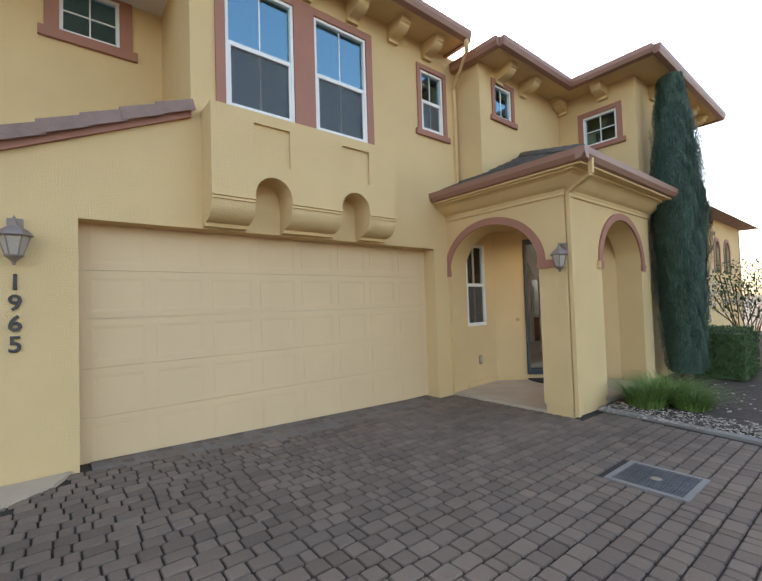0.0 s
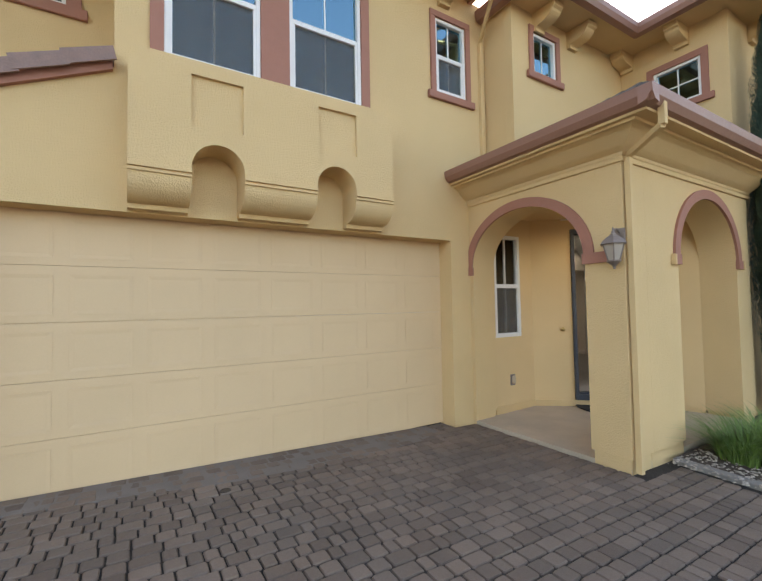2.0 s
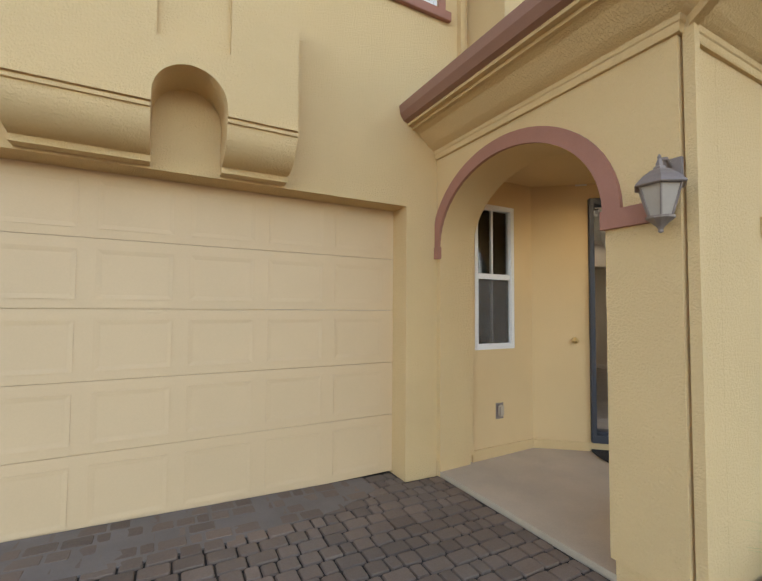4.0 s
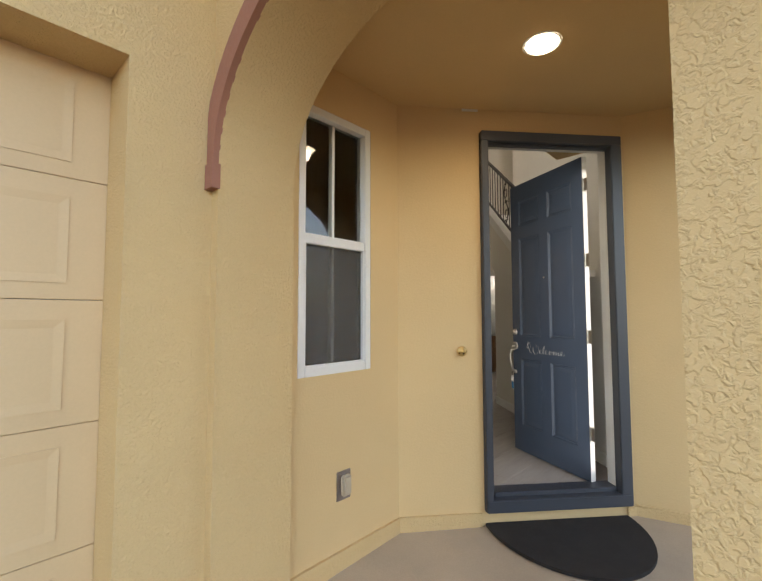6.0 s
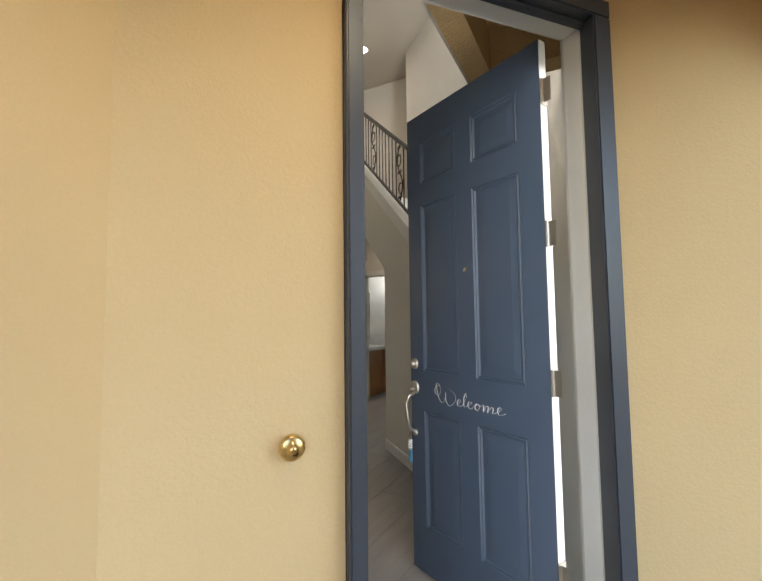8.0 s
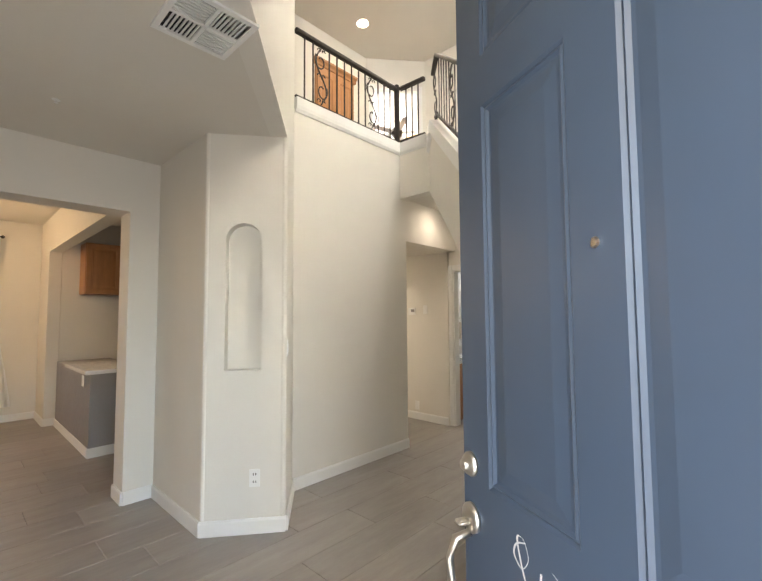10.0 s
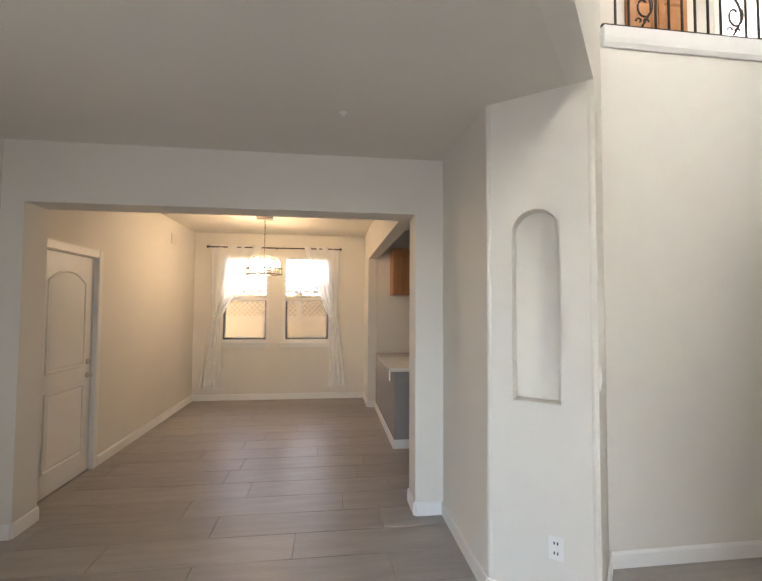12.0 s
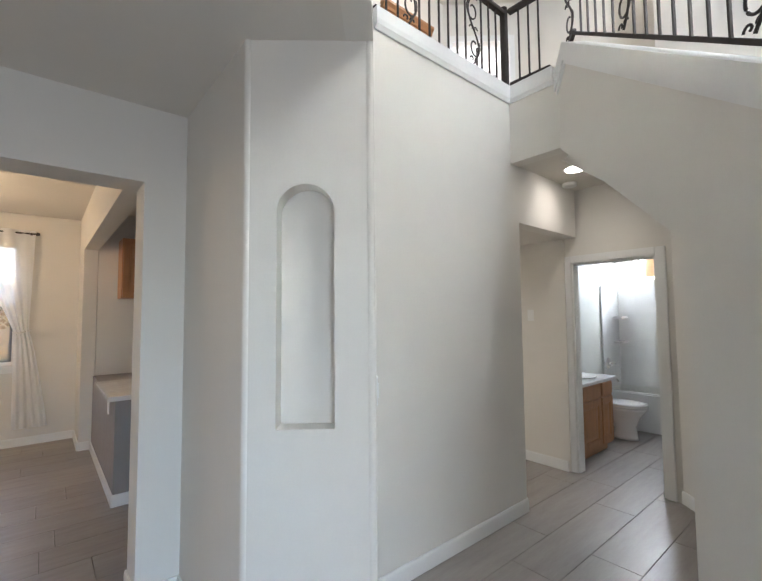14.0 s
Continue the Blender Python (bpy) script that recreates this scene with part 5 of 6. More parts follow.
# ---- door to the garage ----
t = thing("door_2", facing(5.452, 3.485, FL, 90), "closed white arched-panel interior door with nickel lever", "door", "", "structure")
bm = bmesh.new()
dw, dh = 0.79, 2.065
box(bm, 0.0, dw, 0.0, 0.035, 0.005, dh, 0.002)
slab2 = part("slab", bm, TRIM, t)
def moulded(b, x0, x1, z0, z1, rise):
    """A raised ogee frame round a panel, with an arched head when rise > 0."""
    top = [(x0 + (x1 - x0) * i / 16, z1 - rise + rise * (1 - (2 * i / 16 - 1) ** 2)) for i in range(17)]
    loop = [(x0, z0)] + top + [(x1, z0)] if rise else [(x0, z0), (x0, z1), (x1, z1), (x1, z0)]
    cx, cz = (x0 + x1) / 2, (z0 + z1) / 2
    def inset(q, d):
        return (cx + (q[0] - cx) * (1 - 2 * d / (x1 - x0)), cz + (q[1] - cz) * (1 - 2 * d / (z1 - z0)))
    rings = [[b.verts.new((inset(q, d)[0], y, inset(q, d)[1])) for q in loop] for d, y in ((0, -0.0005), (0.006, -0.010), (0.018, -0.010), (0.026, -0.001), (0.05, -0.007))]
    n = len(loop)
    for r0, r1 in zip(rings, rings[1:]):
        for k in range(n):
            b.faces.new((r0[k], r0[(k + 1) % n], r1[(k + 1) % n], r1[k]))
    b.faces.new(rings[-1])
bm = bmesh.new()
moulded(bm, 0.12, 0.67, 1.02, 1.92, 0.10)
moulded(bm, 0.12, 0.67, 0.20, 0.86, 0)
bmesh.ops.recalc_face_normals(bm, faces=bm.faces[:])
part("panel", bm, TRIM, slab2)
bm = bmesh.new()
for x0, x1, z0, z1 in ((-0.075, -0.004, 0, dh + 0.08), (dw + 0.004, dw + 0.075, 0, dh + 0.08), (-0.004, dw + 0.004, dh + 0.008, dh + 0.08)):
    box(bm, x0, x1, -0.048, 0.03, z0, z1, 0.005)
part("door_casing", bm, TRIM, t)
bm = bmesh.new()
lathe(bm, [(0.028, 0), (0.028, 0.008), (0.012, 0.012), (0.012, 0.04)], 16, m=pose(dw - 0.065, 0, 0.93, 90))
box(bm, dw - 0.16, dw - 0.055, -0.052, -0.036, 0.92, 0.94, 0.006)
part("door_handle", bm, NICKEL, t, "nickel lever handle")
bm = bmesh.new()
lathe(bm, [(0.028, 0), (0.028, 0.008), (0.012, 0.02)], 16, m=pose(dw - 0.065, 0, 1.06, 90))
part("deadbolt", bm, NICKEL, t)
for z in (0.25, 1.05, 1.82):
    bm = bmesh.new()
    tube(bm, [(0.0, -0.006, z - 0.045), (0.0, -0.006, z + 0.045)], 0.007)
    part("hinge", bm, NICKEL, t)
bm = bmesh.new()
box(bm, 0, dw, -0.01, 0.03, -0.02, 0.012)
part("threshold", bm, GREY, t)

# ---- dining room ----
t = thing("chandelier", pose(6.87, 5.75, 2.985), "lit brushed metal chandelier with candle bulbs", "chandelier")
bm = bmesh.new()
box(bm, -0.11, 0.11, -0.06, 0.06, -0.03, 0.0, 0.006)
part("canopy", bm, PEWTER, t)
bm = bmesh.new()
for i in range(11):
    lathe(bm, [(0.010, 0), (0.012, 0.004), (0.010, 0.008)], 8, m=pose(0, 0, -0.06 - 0.045 * i, 90, 0, 90 * (i % 2)))
tube(bm, [(0, 0, -0.03), (0, 0, -0.80)], 0.006, 6)
part("chain", bm, PEWTER, t)
bm = bmesh.new()
for zz in (-0.80, -0.72):
    for i in range(6):
        a0, a1 = math.pi * i / 3, math.pi * (i + 1) / 3
        tube(bm, [(0.24 * math.cos(a0), 0.24 * math.sin(a0), zz), (0.24 * math.cos(a1), 0.24 * math.sin(a1), zz)], 0.010, 6)
for i in range(6):
    a0 = math.pi * i / 3
    tube(bm, [(0, 0, -0.78), (0.24 * math.cos(a0), 0.24 * math.sin(a0), -0.80)], 0.008, 6)
    for j in range(3):
        a1 = a0 + math.pi * j / 9
        r = 0.24 * math.cos(math.pi / 6) / math.cos(math.pi * j / 9 - math.pi / 6)
        tube(bm, [(r * math.cos(a1), r * math.sin(a1), -0.80), (r * math.cos(a1), r * math.sin(a1), -0.72)], 0.006, 6)
    tube(bm, [(0, 0, -0.60), (0.10 * math.cos(a0), 0.10 * math.sin(a0), -0.55), (0.21 * math.cos(a0), 0.21 * math.sin(a0), -0.57), (0.24 * math.cos(a0), 0.24 * math.sin(a0), -0.72)], 0.006, 6)
part("frame", bm, PEWTER, t)
for i in range(6):
    a0 = math.pi * i / 3
    bm = bmesh.new()
    lathe(bm, [(0.008, -0.72), (0.030, -0.69), (0.038, -0.66), (0.026, -0.62), (0.005, -0.585)], 10, (0.17 * math.cos(a0), 0.17 * math.sin(a0), 0))
    part("bulb", bm, BULB, t, "glowing candle bulb", True)
l = new("chandelier_lamp", bpy.data.lights.new("chandelier_lamp", "POINT"))
l.data.energy, l.data.color, l.data.shadow_soft_size = 1.7, (1.0, 0.70, 0.40), 0.22
l.location = (6.87, 5.75, 2.52)

t = thing("curtain_rod", pose(6.84, 7.13, 2.75), "dark metal curtain rod with ball finials", "curtain rod")
bm = bmesh.new()
tube(bm, [(-1.11, 0, 0), (1.11, 0, 0)], 0.011)
part("rod", bm, IRON, t)
for x in (-1.12, 1.12):
    bm = bmesh.new()
    bmesh.ops.create_icosphere(bm, subdivisions=2, radius=0.024, matrix=Matrix.Translation((x, 0, 0)))
    part("finial", bm, IRON, t)
for x in (-1.04, 0.02, 1.06):
    bm = bmesh.new()
    box(bm, x - 0.008, x + 0.008, 0.0, 0.083, -0.02, 0.0)
    part("bracket", bm, IRON, t)


def curtain(x_out, x_in, tie_x, bot_out, bot_in, sgn):
    """A sheer panel gathered to a tieback; sgn +1 when its outer edge is on the -x side."""
    t = thing("curtain", pose((x_out + x_in) / 2, 7.12, 2.75), "sheer white voile curtain tied back at the window", "curtain", "dining curtains")
    b = bmesh.new()
    nu, nv = 60, 40
    gr = []
    for j in range(nv + 1):
        v = j / nv
        z = 2.79 - v * 2.43
        tie = 0.515
        if v < tie:
            k = v / tie
            lo = x_out + (tie_x - 0.03 * sgn - x_out) * k
            hi = x_in + (tie_x + 0.11 * sgn - x_in) * k ** 1.15
            amp = 0.012 + 0.006 * k
        else:
            k = (v - tie) / (1 - tie)
            lo = tie_x - 0.03 * sgn + (bot_out - tie_x + 0.03 * sgn) * k ** 0.8
            hi = tie_x + 0.11 * sgn + (bot_in - tie_x - 0.11 * sgn) * k ** 0.9
            amp = 0.015
        row = []
        for i in range(nu + 1):
            u = i / nu
            x = lo + (hi - lo) * u
            row.append(b.verts.new((x - (x_out + x_in) / 2, amp * math.sin(u * 27 + 0.8 * math.sin(v * 4)) + 0.014 * math.sin(u * 11 + v * 2), z - 2.75)))
        gr.append(row)
    for r0, r1 in zip(gr, gr[1:]):
        for i in range(nu):
            b.faces.new((r0[i], r0[i + 1], r1[i + 1], r1[i]))
    part("panel", b, SHEER, t, smooth=True)
    b = bmesh.new()
    tube(b, [(tie_x - 0.05 * sgn - (x_out + x_in) / 2, 0.04, -1.20), (tie_x + 0.05 * sgn - (x_out + x_in) / 2, -0.04, -1.235), (tie_x + 0.12 * sgn - (x_out + x_in) / 2, -0.03, -1.22)], 0.012)
    part("tieback", b, WHITE, t)


curtain(5.78, 6.62, 5.84, 5.62, 5.97, 1)
curtain(7.94, 7.33, 7.88, 8.12, 7.78, -1)
bm = bmesh.new()
for x0, x1 in ((5.87, 6.77), (6.92, 7.85)):
    box(bm, x0, x1, 7.165, 7.26, 1.09, 1.118, 0.004)
    box(bm, x0 + 0.02, x1 - 0.02, 7.19, 7.216, 1.03, 1.09, 0.003)
structure("trim_window_sills", bm, TRIM, "white painted window stools")

t = thing("kitchen_peninsula", pose(8.52, 4.54, FL), "grey panelled kitchen peninsula with a white base", "cabinet")
bm = bmesh.new()
box(bm, 0, 0.62, 0, 1.9, 0, 0.87, 0.004)
part("body", bm, GREY, t)
bm = bmesh.new()
box(bm, -0.014, 0.62, -0.014, 0.0, 0, 0.10, 0.003)
box(bm, -0.014, -0.0005, 0.0, 1.9, 0, 0.10, 0.003)
part("base", bm, TRIM, t)
t = thing("countertop", pose(8.52, 4.54, FL + 0.872), "white quartz countertop on the peninsula", "countertop")
bm = bmesh.new()
box(bm, -0.06, 0.66, -0.06, 1.0, 0, 0.04, 0.006)
part("top", bm, QUARTZ, t)
t = thing("wall_cabinet", pose(9.2, 6.165, 1.93), "maple upper kitchen cabinet", "cabinet")
bm = bmesh.new()
box(bm, -0.45, 0.45, 0.0, 0.33, 0, 0.72, 0.003)
part("body", bm, MAPLE, t)
for x in (-0.44, 0.005):
    bm = bmesh.new()
    panelled(bm, 0.435, 0.70, 0.02, [(0.06, 0.375, 0.06, 0.64)])
    bm.transform(pose(x, -0.021, 0.01))
    part("door", bm, MAPLE, t)
bm = bmesh.new()
wall(bm, (8.545, 6.50), (11.0, 6.50), 0.1, FL - 0.1, 3.0)
structure("wall_kitchen", bm, WALL, "pale grey kitchen wall")

# ---- hall and bathroom ----
t = thing("door_3", facing(12.13, 2.38, FL, -90), "white casing of the open bathroom doorway", "door casing", "", "structure")
bm = bmesh.new()
for x0, x1, z0, z1 in ((-0.075, 0.0, 0, 2.14), (0.74, 0.815, 0, 2.14), (0.0, 0.74, 2.065, 2.14)):
    box(bm, x0, x1, -0.018, 0.001, z0, z1, 0.004)
for x0, x1, z0, z1 in ((0.0, 0.018, 0, 2.065), (0.722, 0.74, 0, 2.065), (0.018, 0.722, 2.047, 2.065)):
    box(bm, x0, x1, -0.001, 0.11, z0, z1, 0.002)
part("door_casing", bm, TRIM, t)
for z in (0.25, 1.05, 1.80):
    bm = bmesh.new()
    box(bm, 0.716, 0.722, 0.03, 0.06, z - 0.045, z + 0.045)
    part("hinge", bm, NICKEL, t)
t = thing("bathroom_vanity", pose(12.30, 2.43, FL), "maple bathroom vanity with a drawer and doors", "vanity")
bm = bmesh.new()
box(bm, 0, 0.86, 0.02, 0.51, 0.09, 0.80, 0.003)
box(bm, 0.02, 0.84, 0.08, 0.50, 0, 0.09)
part("body", bm, MAPLE, t)
for x, w in ((0.03, 0.50), (0.56, 0.27)):
    bm = bmesh.new()
    panelled(bm, w, 0.50, 0.02, [(0.06, w - 0.06, 0.06, 0.44)])
    bm.transform(pose(x, 0.0, 0.12))
    part("door", bm, MAPLE, t)
    bm = bmesh.new()
    box(bm, x, x + w, 0.0, 0.02, 0.645, 0.785, 0.006)
    part("drawer", bm, MAPLE, t)
t = thing("vanity_top", pose(12.28, 2.40, FL + 0.80), "white vanity top with backsplash and basin", "countertop")
bm = bmesh.new()
box(bm, 0, 0.92, 0, 0.545, 0, 0.035, 0.006)
box(bm, 0, 0.92, 0.525, 0.545, 0.035, 0.13, 0.004)
part("top", bm, PORCELAIN, t)
bm = bmesh.new()
lathe(bm, [(0.16, 0.036), (0.20, 0.045), (0.205, 0.052), (0.19, 0.054), (0.12, 0.040)], 24, (0.5, 0.27, 0))
part("basin", bm, PORCELAIN, t, smooth=True)
bm = bmesh.new()
tube(bm, [(0.5, 0.46, 0.035), (0.5, 0.46, 0.14), (0.5, 0.42, 0.17), (0.5, 0.36, 0.155)], 0.012)
part("faucet", bm, CHROME, t)
t = thing("wall_mirror", pose(12.85, 2.945, 1.55), "frameless bathroom mirror above the vanity", "mirror")
bm = bmesh.new()
box(bm, -0.45, 0.45, -0.006, 0.0, -0.45, 0.45)
part("pane", bm, MIRROR, t)
t = thing("toilet", pose(13.72, 2.94, FL), "white two-piece toilet beside the tub", "toilet")
bm = bmesh.new()
box(bm, -0.20, 0.20, -0.19, -0.01, 0.38, 0.74, 0.02)
part("tank", bm, PORCELAIN, t)
bm = bmesh.new()
lathe(bm, [(0.11, 0), (0.10, 0.04), (0.09, 0.16), (0.13, 0.28), (0.18, 0.36), (0.185, 0.385)], 24)
bm.transform(pose(0, -0.42, 0) @ Matrix.Diagonal((1, 1.35, 1, 1)))
part("bowl", bm, PORCELAIN, t, smooth=True)
bm = bmesh.new()
lathe(bm, [(0.17, 0.386), (0.195, 0.39), (0.195, 0.412), (0.19, 0.416), (0.195, 0.42), (0.19, 0.44), (0.14, 0.446)], 24)
bm.transform(pose(0, -0.42, 0) @ Matrix.Diagonal((1, 1.32, 1, 1)))
part("seat", bm, PORCELAIN, t, smooth=True)
t = thing("bathtub", pose(14.16, 2.94, FL), "white alcove bathtub under the surround", "bathtub")
bm = bmesh.new()
box(bm, 0.0, 0.06, -1.6, 0.0, 0, 0.50, 0.015)
box(bm, 0.06, 0.59, -1.6, 0.0, 0, 0.16)
part("apron", bm, PORCELAIN, t)
t = thing("tub_surround", pose(14.16, 2.94, FL + 0.5), "white moulded tub surround with corner shelves", "tub surround")
bm = bmesh.new()
box(bm, 0.0, 0.598, -0.012, 0.0, 0, 1.45, 0.003)
box(bm, 0.585, 0.598, -1.6, -0.012, 0, 1.45, 0.003)
part("panel", bm, PORCELAIN, t)
for z in (0.62, 0.98):
    bm = bmesh.new()
    box(bm, 0.36, 0.584, -0.14, -0.013, z, z + 0.03, 0.008)
    part("shelf", bm, PORCELAIN, t)
t = thing("shower_head", pose(14.3, 2.94, 2.10), "chrome shower arm and head", "shower head")
bm = bmesh.new()
tube(bm, [(0, 0, 0), (0, -0.10, 0.03), (0, -0.17, -0.01)], 0.010)
lathe(bm, [(0.012, 0.03), (0.045, -0.02), (0.045, -0.03)], 14, m=pose(0, -0.19, -0.03, -30))
part("head", bm, CHROME, t)
t = thing("tub_faucet", pose(14.3, 2.94, 0.98), "chrome tub valve and spout", "faucet")
bm = bmesh.new()
lathe(bm, [(0.08, 0.012), (0.08, 0.016), (0.03, 0.04), (0.025, 0.07)], 16, m=pose(0, 0, 0, 90))
box(bm, -0.01, 0.01, -0.12, -0.06, -0.01, 0.012, 0.004)
tube(bm, [(0, 0, -0.22), (0, -0.12, -0.22), (0, -0.14, -0.25)], 0.018)
part("valve", bm, CHROME, t)
t = thing("hand_towel", pose(13.05, 2.94, 1.44), "beige hand towel on a ring above the vanity", "towel")
bm = bmesh.new()
lathe(bm, [(0.02, 0), (0.02, 0.03)], 12, m=pose(0, 0, 0.14, 90))
tube(bm, [(0.07 * math.sin(a * math.pi / 8), -0.035, 0.08 + 0.06 * math.cos(a * math.pi / 8)) for a in range(17)], 0.005, 6)
part("ring", bm, CHROME, t)
bm = bmesh.new()
box(bm, -0.09, 0.09, -0.055, -0.02, -0.22, 0.05, 0.012)
part("cloth", bm, mat("towel_cotton", (0.42, 0.36, 0.28), 0.95, var=0.12, fine=200, bump=0.5, bscale=300), t)

# ---- garden ----
bm = bmesh.new()
prism(bm, [(6.22, -9.0), (40, -9.0), (40, -0.7), (15, -0.7), (15, -0.62), (11.77, -0.62), (11.77, -2.10), (8.75, -2.10), (8.75, -2.22), (6.22, -2.22)], -0.22, -0.12)
structure("planting_bed", bm, SOIL, "bark mulch planting bed")
bm = bmesh.new()
pts = [(6.20, -2.22), (6.12, -2.9), (5.98, -3.7), (5.80, -4.6), (5.55, -5.8), (5.2, -7.4)]
for a, b in zip(pts, pts[1:]):
    sweep(bm, [(-0.10, -0.30), (0.0, -0.30), (0.0, -0.132), (-0.01, -0.122), (-0.09, -0.116), (-0.10, -0.122)], (*a, 0), (*b, 0))
structure("kerb", bm, KERB, "narrow concrete kerb along the planting bed")
rnd = random.Random(5)
def scatter(bm, n, xs, ys, size, z):
    for _ in range(n):
        x, y, s = rnd.uniform(*xs), rnd.uniform(*ys), size * rnd.uniform(0.5, 1.3)
        a = rnd.uniform(0, 6.3)
        b = bmesh.new()
        hexa(b, [(-s, -s * .6, 0), (s, -s * .5, 0), (s * .8, s * .6, 0), (-s * .9, s * .5, 0), (-s * .6, -s * .35, s * .7), (s * .6, -s * .3, s * .6), (s * .5, s * .35, s * .7), (-s * .6, s * .3, s * .5)])
        merge(bm, b, pose(x, y, z, rnd.uniform(-15, 15), 0, math.degrees(a)))
bm = bmesh.new()
scatter(bm, 900, (6.0, 6.75), (-4.6, -2.25), 0.017, -0.122)
scatter(bm, 120, (7.0, 9.5), (-4.6, -2.3), 0.022, -0.122)
tagged(mesh("gravel", bm, PEBBLE), "pale pebbles and bark chips on the bed", "gravel", "", "stuff")

def grass_clump(x, y, n, r, h):
    b = bmesh.new()
    for _ in range(n):
        a, d = rnd.uniform(0, 6.283), r * rnd.random() ** 0.5 * 0.5
        lean, hh, w = rnd.uniform(0.35, 1.25) * r, h * rnd.uniform(0.45, 1.0), rnd.uniform(0.004, 0.008)
        o = Vector((d * math.cos(a), d * math.sin(a), 0))
        dr = Vector((math.cos(a + rnd.uniform(-.6, .6)), math.sin(a + rnd.uniform(-.6, .6)), 0))
        sd = Vector((-dr.y, dr.x, 0))
        prev = None
        for k in range(5):
            u = k / 4
            p = o + dr * lean * u ** 1.5 + Vector((0, 0, hh * (u * 1.6 - u * u * 0.75)))
            ww = w * (1 - u * 0.9)
            cur = (b.verts.new(p - sd * ww), b.verts.new(p + sd * ww))
            if prev:
                b.faces.new((prev[0], prev[1], cur[1], cur[0]))
            prev = cur
    t = thing("grass_clump", pose(x, y, -0.122), "arching clump of green strap-leaved grass", "grass", "grass clumps")
    tagged(part("blade_tuft", b, GRASS, t), "", "", "", "stuff")


grass_clump(6.78, -2.68, 650, 0.52, 0.48)
grass_clump(7.30, -2.75, 600, 0.52, 0.50)
grass_clump(7.05, -3.15, 520, 0.46, 0.40)

def leafy(b, place, n, size, flat=0.0, wide=0.45):
    """n small leaf pairs at places given by place(), joined."""
    for _ in range(n):
        p, nr = place()
        s = size * rnd.uniform(0.6, 1.4)
        d = Vector((rnd.gauss(0, 1), rnd.gauss(0, 1), rnd.gauss(0, 1) + flat)).normalized()
        e = d.cross(nr if abs(d.dot(nr)) < 0.9 else Vector((1, 0, 0))).normalized()
        q = [b.verts.new(v) for v in (p - d * s, p + e * s * wide, p + d * s, p - e * s * wide)]
        b.faces.new(q)


def cypress(x, y, h, r, n, z0=-0.12):
    t = thing("cypress", pose(x, y, z0), "tall narrow dark green cypress beside the porch", "tree", "cypress trees")
    b = bmesh.new()
    lathe(b, [(0.10, 0), (0.08, 0.5), (0.05, h * 0.6), (0.01, h * 0.95)], 10)
    part("trunk", b, BARK, t)
    def rad(u, a):
        base = r * (0.62 + 0.55 * math.sin(min(1, u * 1.25 + 0.12) * math.pi * 0.62)) * (1 - max(0, u - 0.55) ** 1.4 * 1.75)
        return base * (1 + 0.10 * math.sin(3 * a + 9 * u) + 0.07 * math.sin(7 * a - 23 * u) + 0.05 * math.sin(11 * a + 60 * u))
    def place():
        u, a = rnd.random() ** 0.9, rnd.uniform(0, 6.283)
        rr = max(0.02, rad(u, a)) * (0.72 + 0.32 * rnd.random())
        return Vector((rr * math.cos(a), rr * math.sin(a), 0.25 + u * (h - 0.25))), Vector((math.cos(a), math.sin(a), 0.3))
    b = bmesh.new()
    nu, nv = 18, 40
    rows = [[b.verts.new((0.80 * max(0.015, rad(j / nv, 6.283 * i / nu)) * math.cos(6.283 * i / nu), 0.80 * max(0.015, rad(j / nv, 6.283 * i / nu)) * math.sin(6.283 * i / nu), 0.2 + j / nv * (h - 0.3))) for i in range(nu)] for j in range(nv + 1)]
    for r0, r1 in zip(rows, rows[1:]):
        for i in range(nu):
            b.faces.new((r0[i], r0[(i + 1) % nu], r1[(i + 1) % nu], r1[i]))
    leafy(b, place, n, 0.038, 4.5, 0.17)
    tagged(part("crown", b, CYPRESS, t), "", "", "", "stuff")


cypress(9.1, -2.585, 5.85, 0.40, 90000)
cypress(11.6, -4.15, 5.2, 0.5, 5000)

def hedge(x0, x1, y0, y1, h, n, label, name="hedge"):
    t = thing(name, pose((x0 + x1) / 2, (y0 + y1) / 2, -0.12), label, "hedge")
    b = bmesh.new()
    w, d = (x1 - x0) / 2, (y1 - y0) / 2
    box(b, -w * 0.9, w * 0.9, -d * 0.9, d * 0.9, 0.02, h * 0.93)
    def place():
        f = rnd.randrange(5)
        p = Vector((rnd.uniform(-w, w), rnd.uniform(-d, d), rnd.uniform(0.05, h)))
        if f < 2:
            p.x = (-w, w)[f]
        elif f < 4:
            p.y = (-d, d)[f - 2]
        else:
            p.z = h
        return p + Vector((rnd.gauss(0, .02), rnd.gauss(0, .02), rnd.gauss(0, .02))), Vector((0, 0, 1))
    leafy(b, place, n, 0.026)
    tagged(part("leaves", b, HEDGE, t), "", "", "", "stuff")


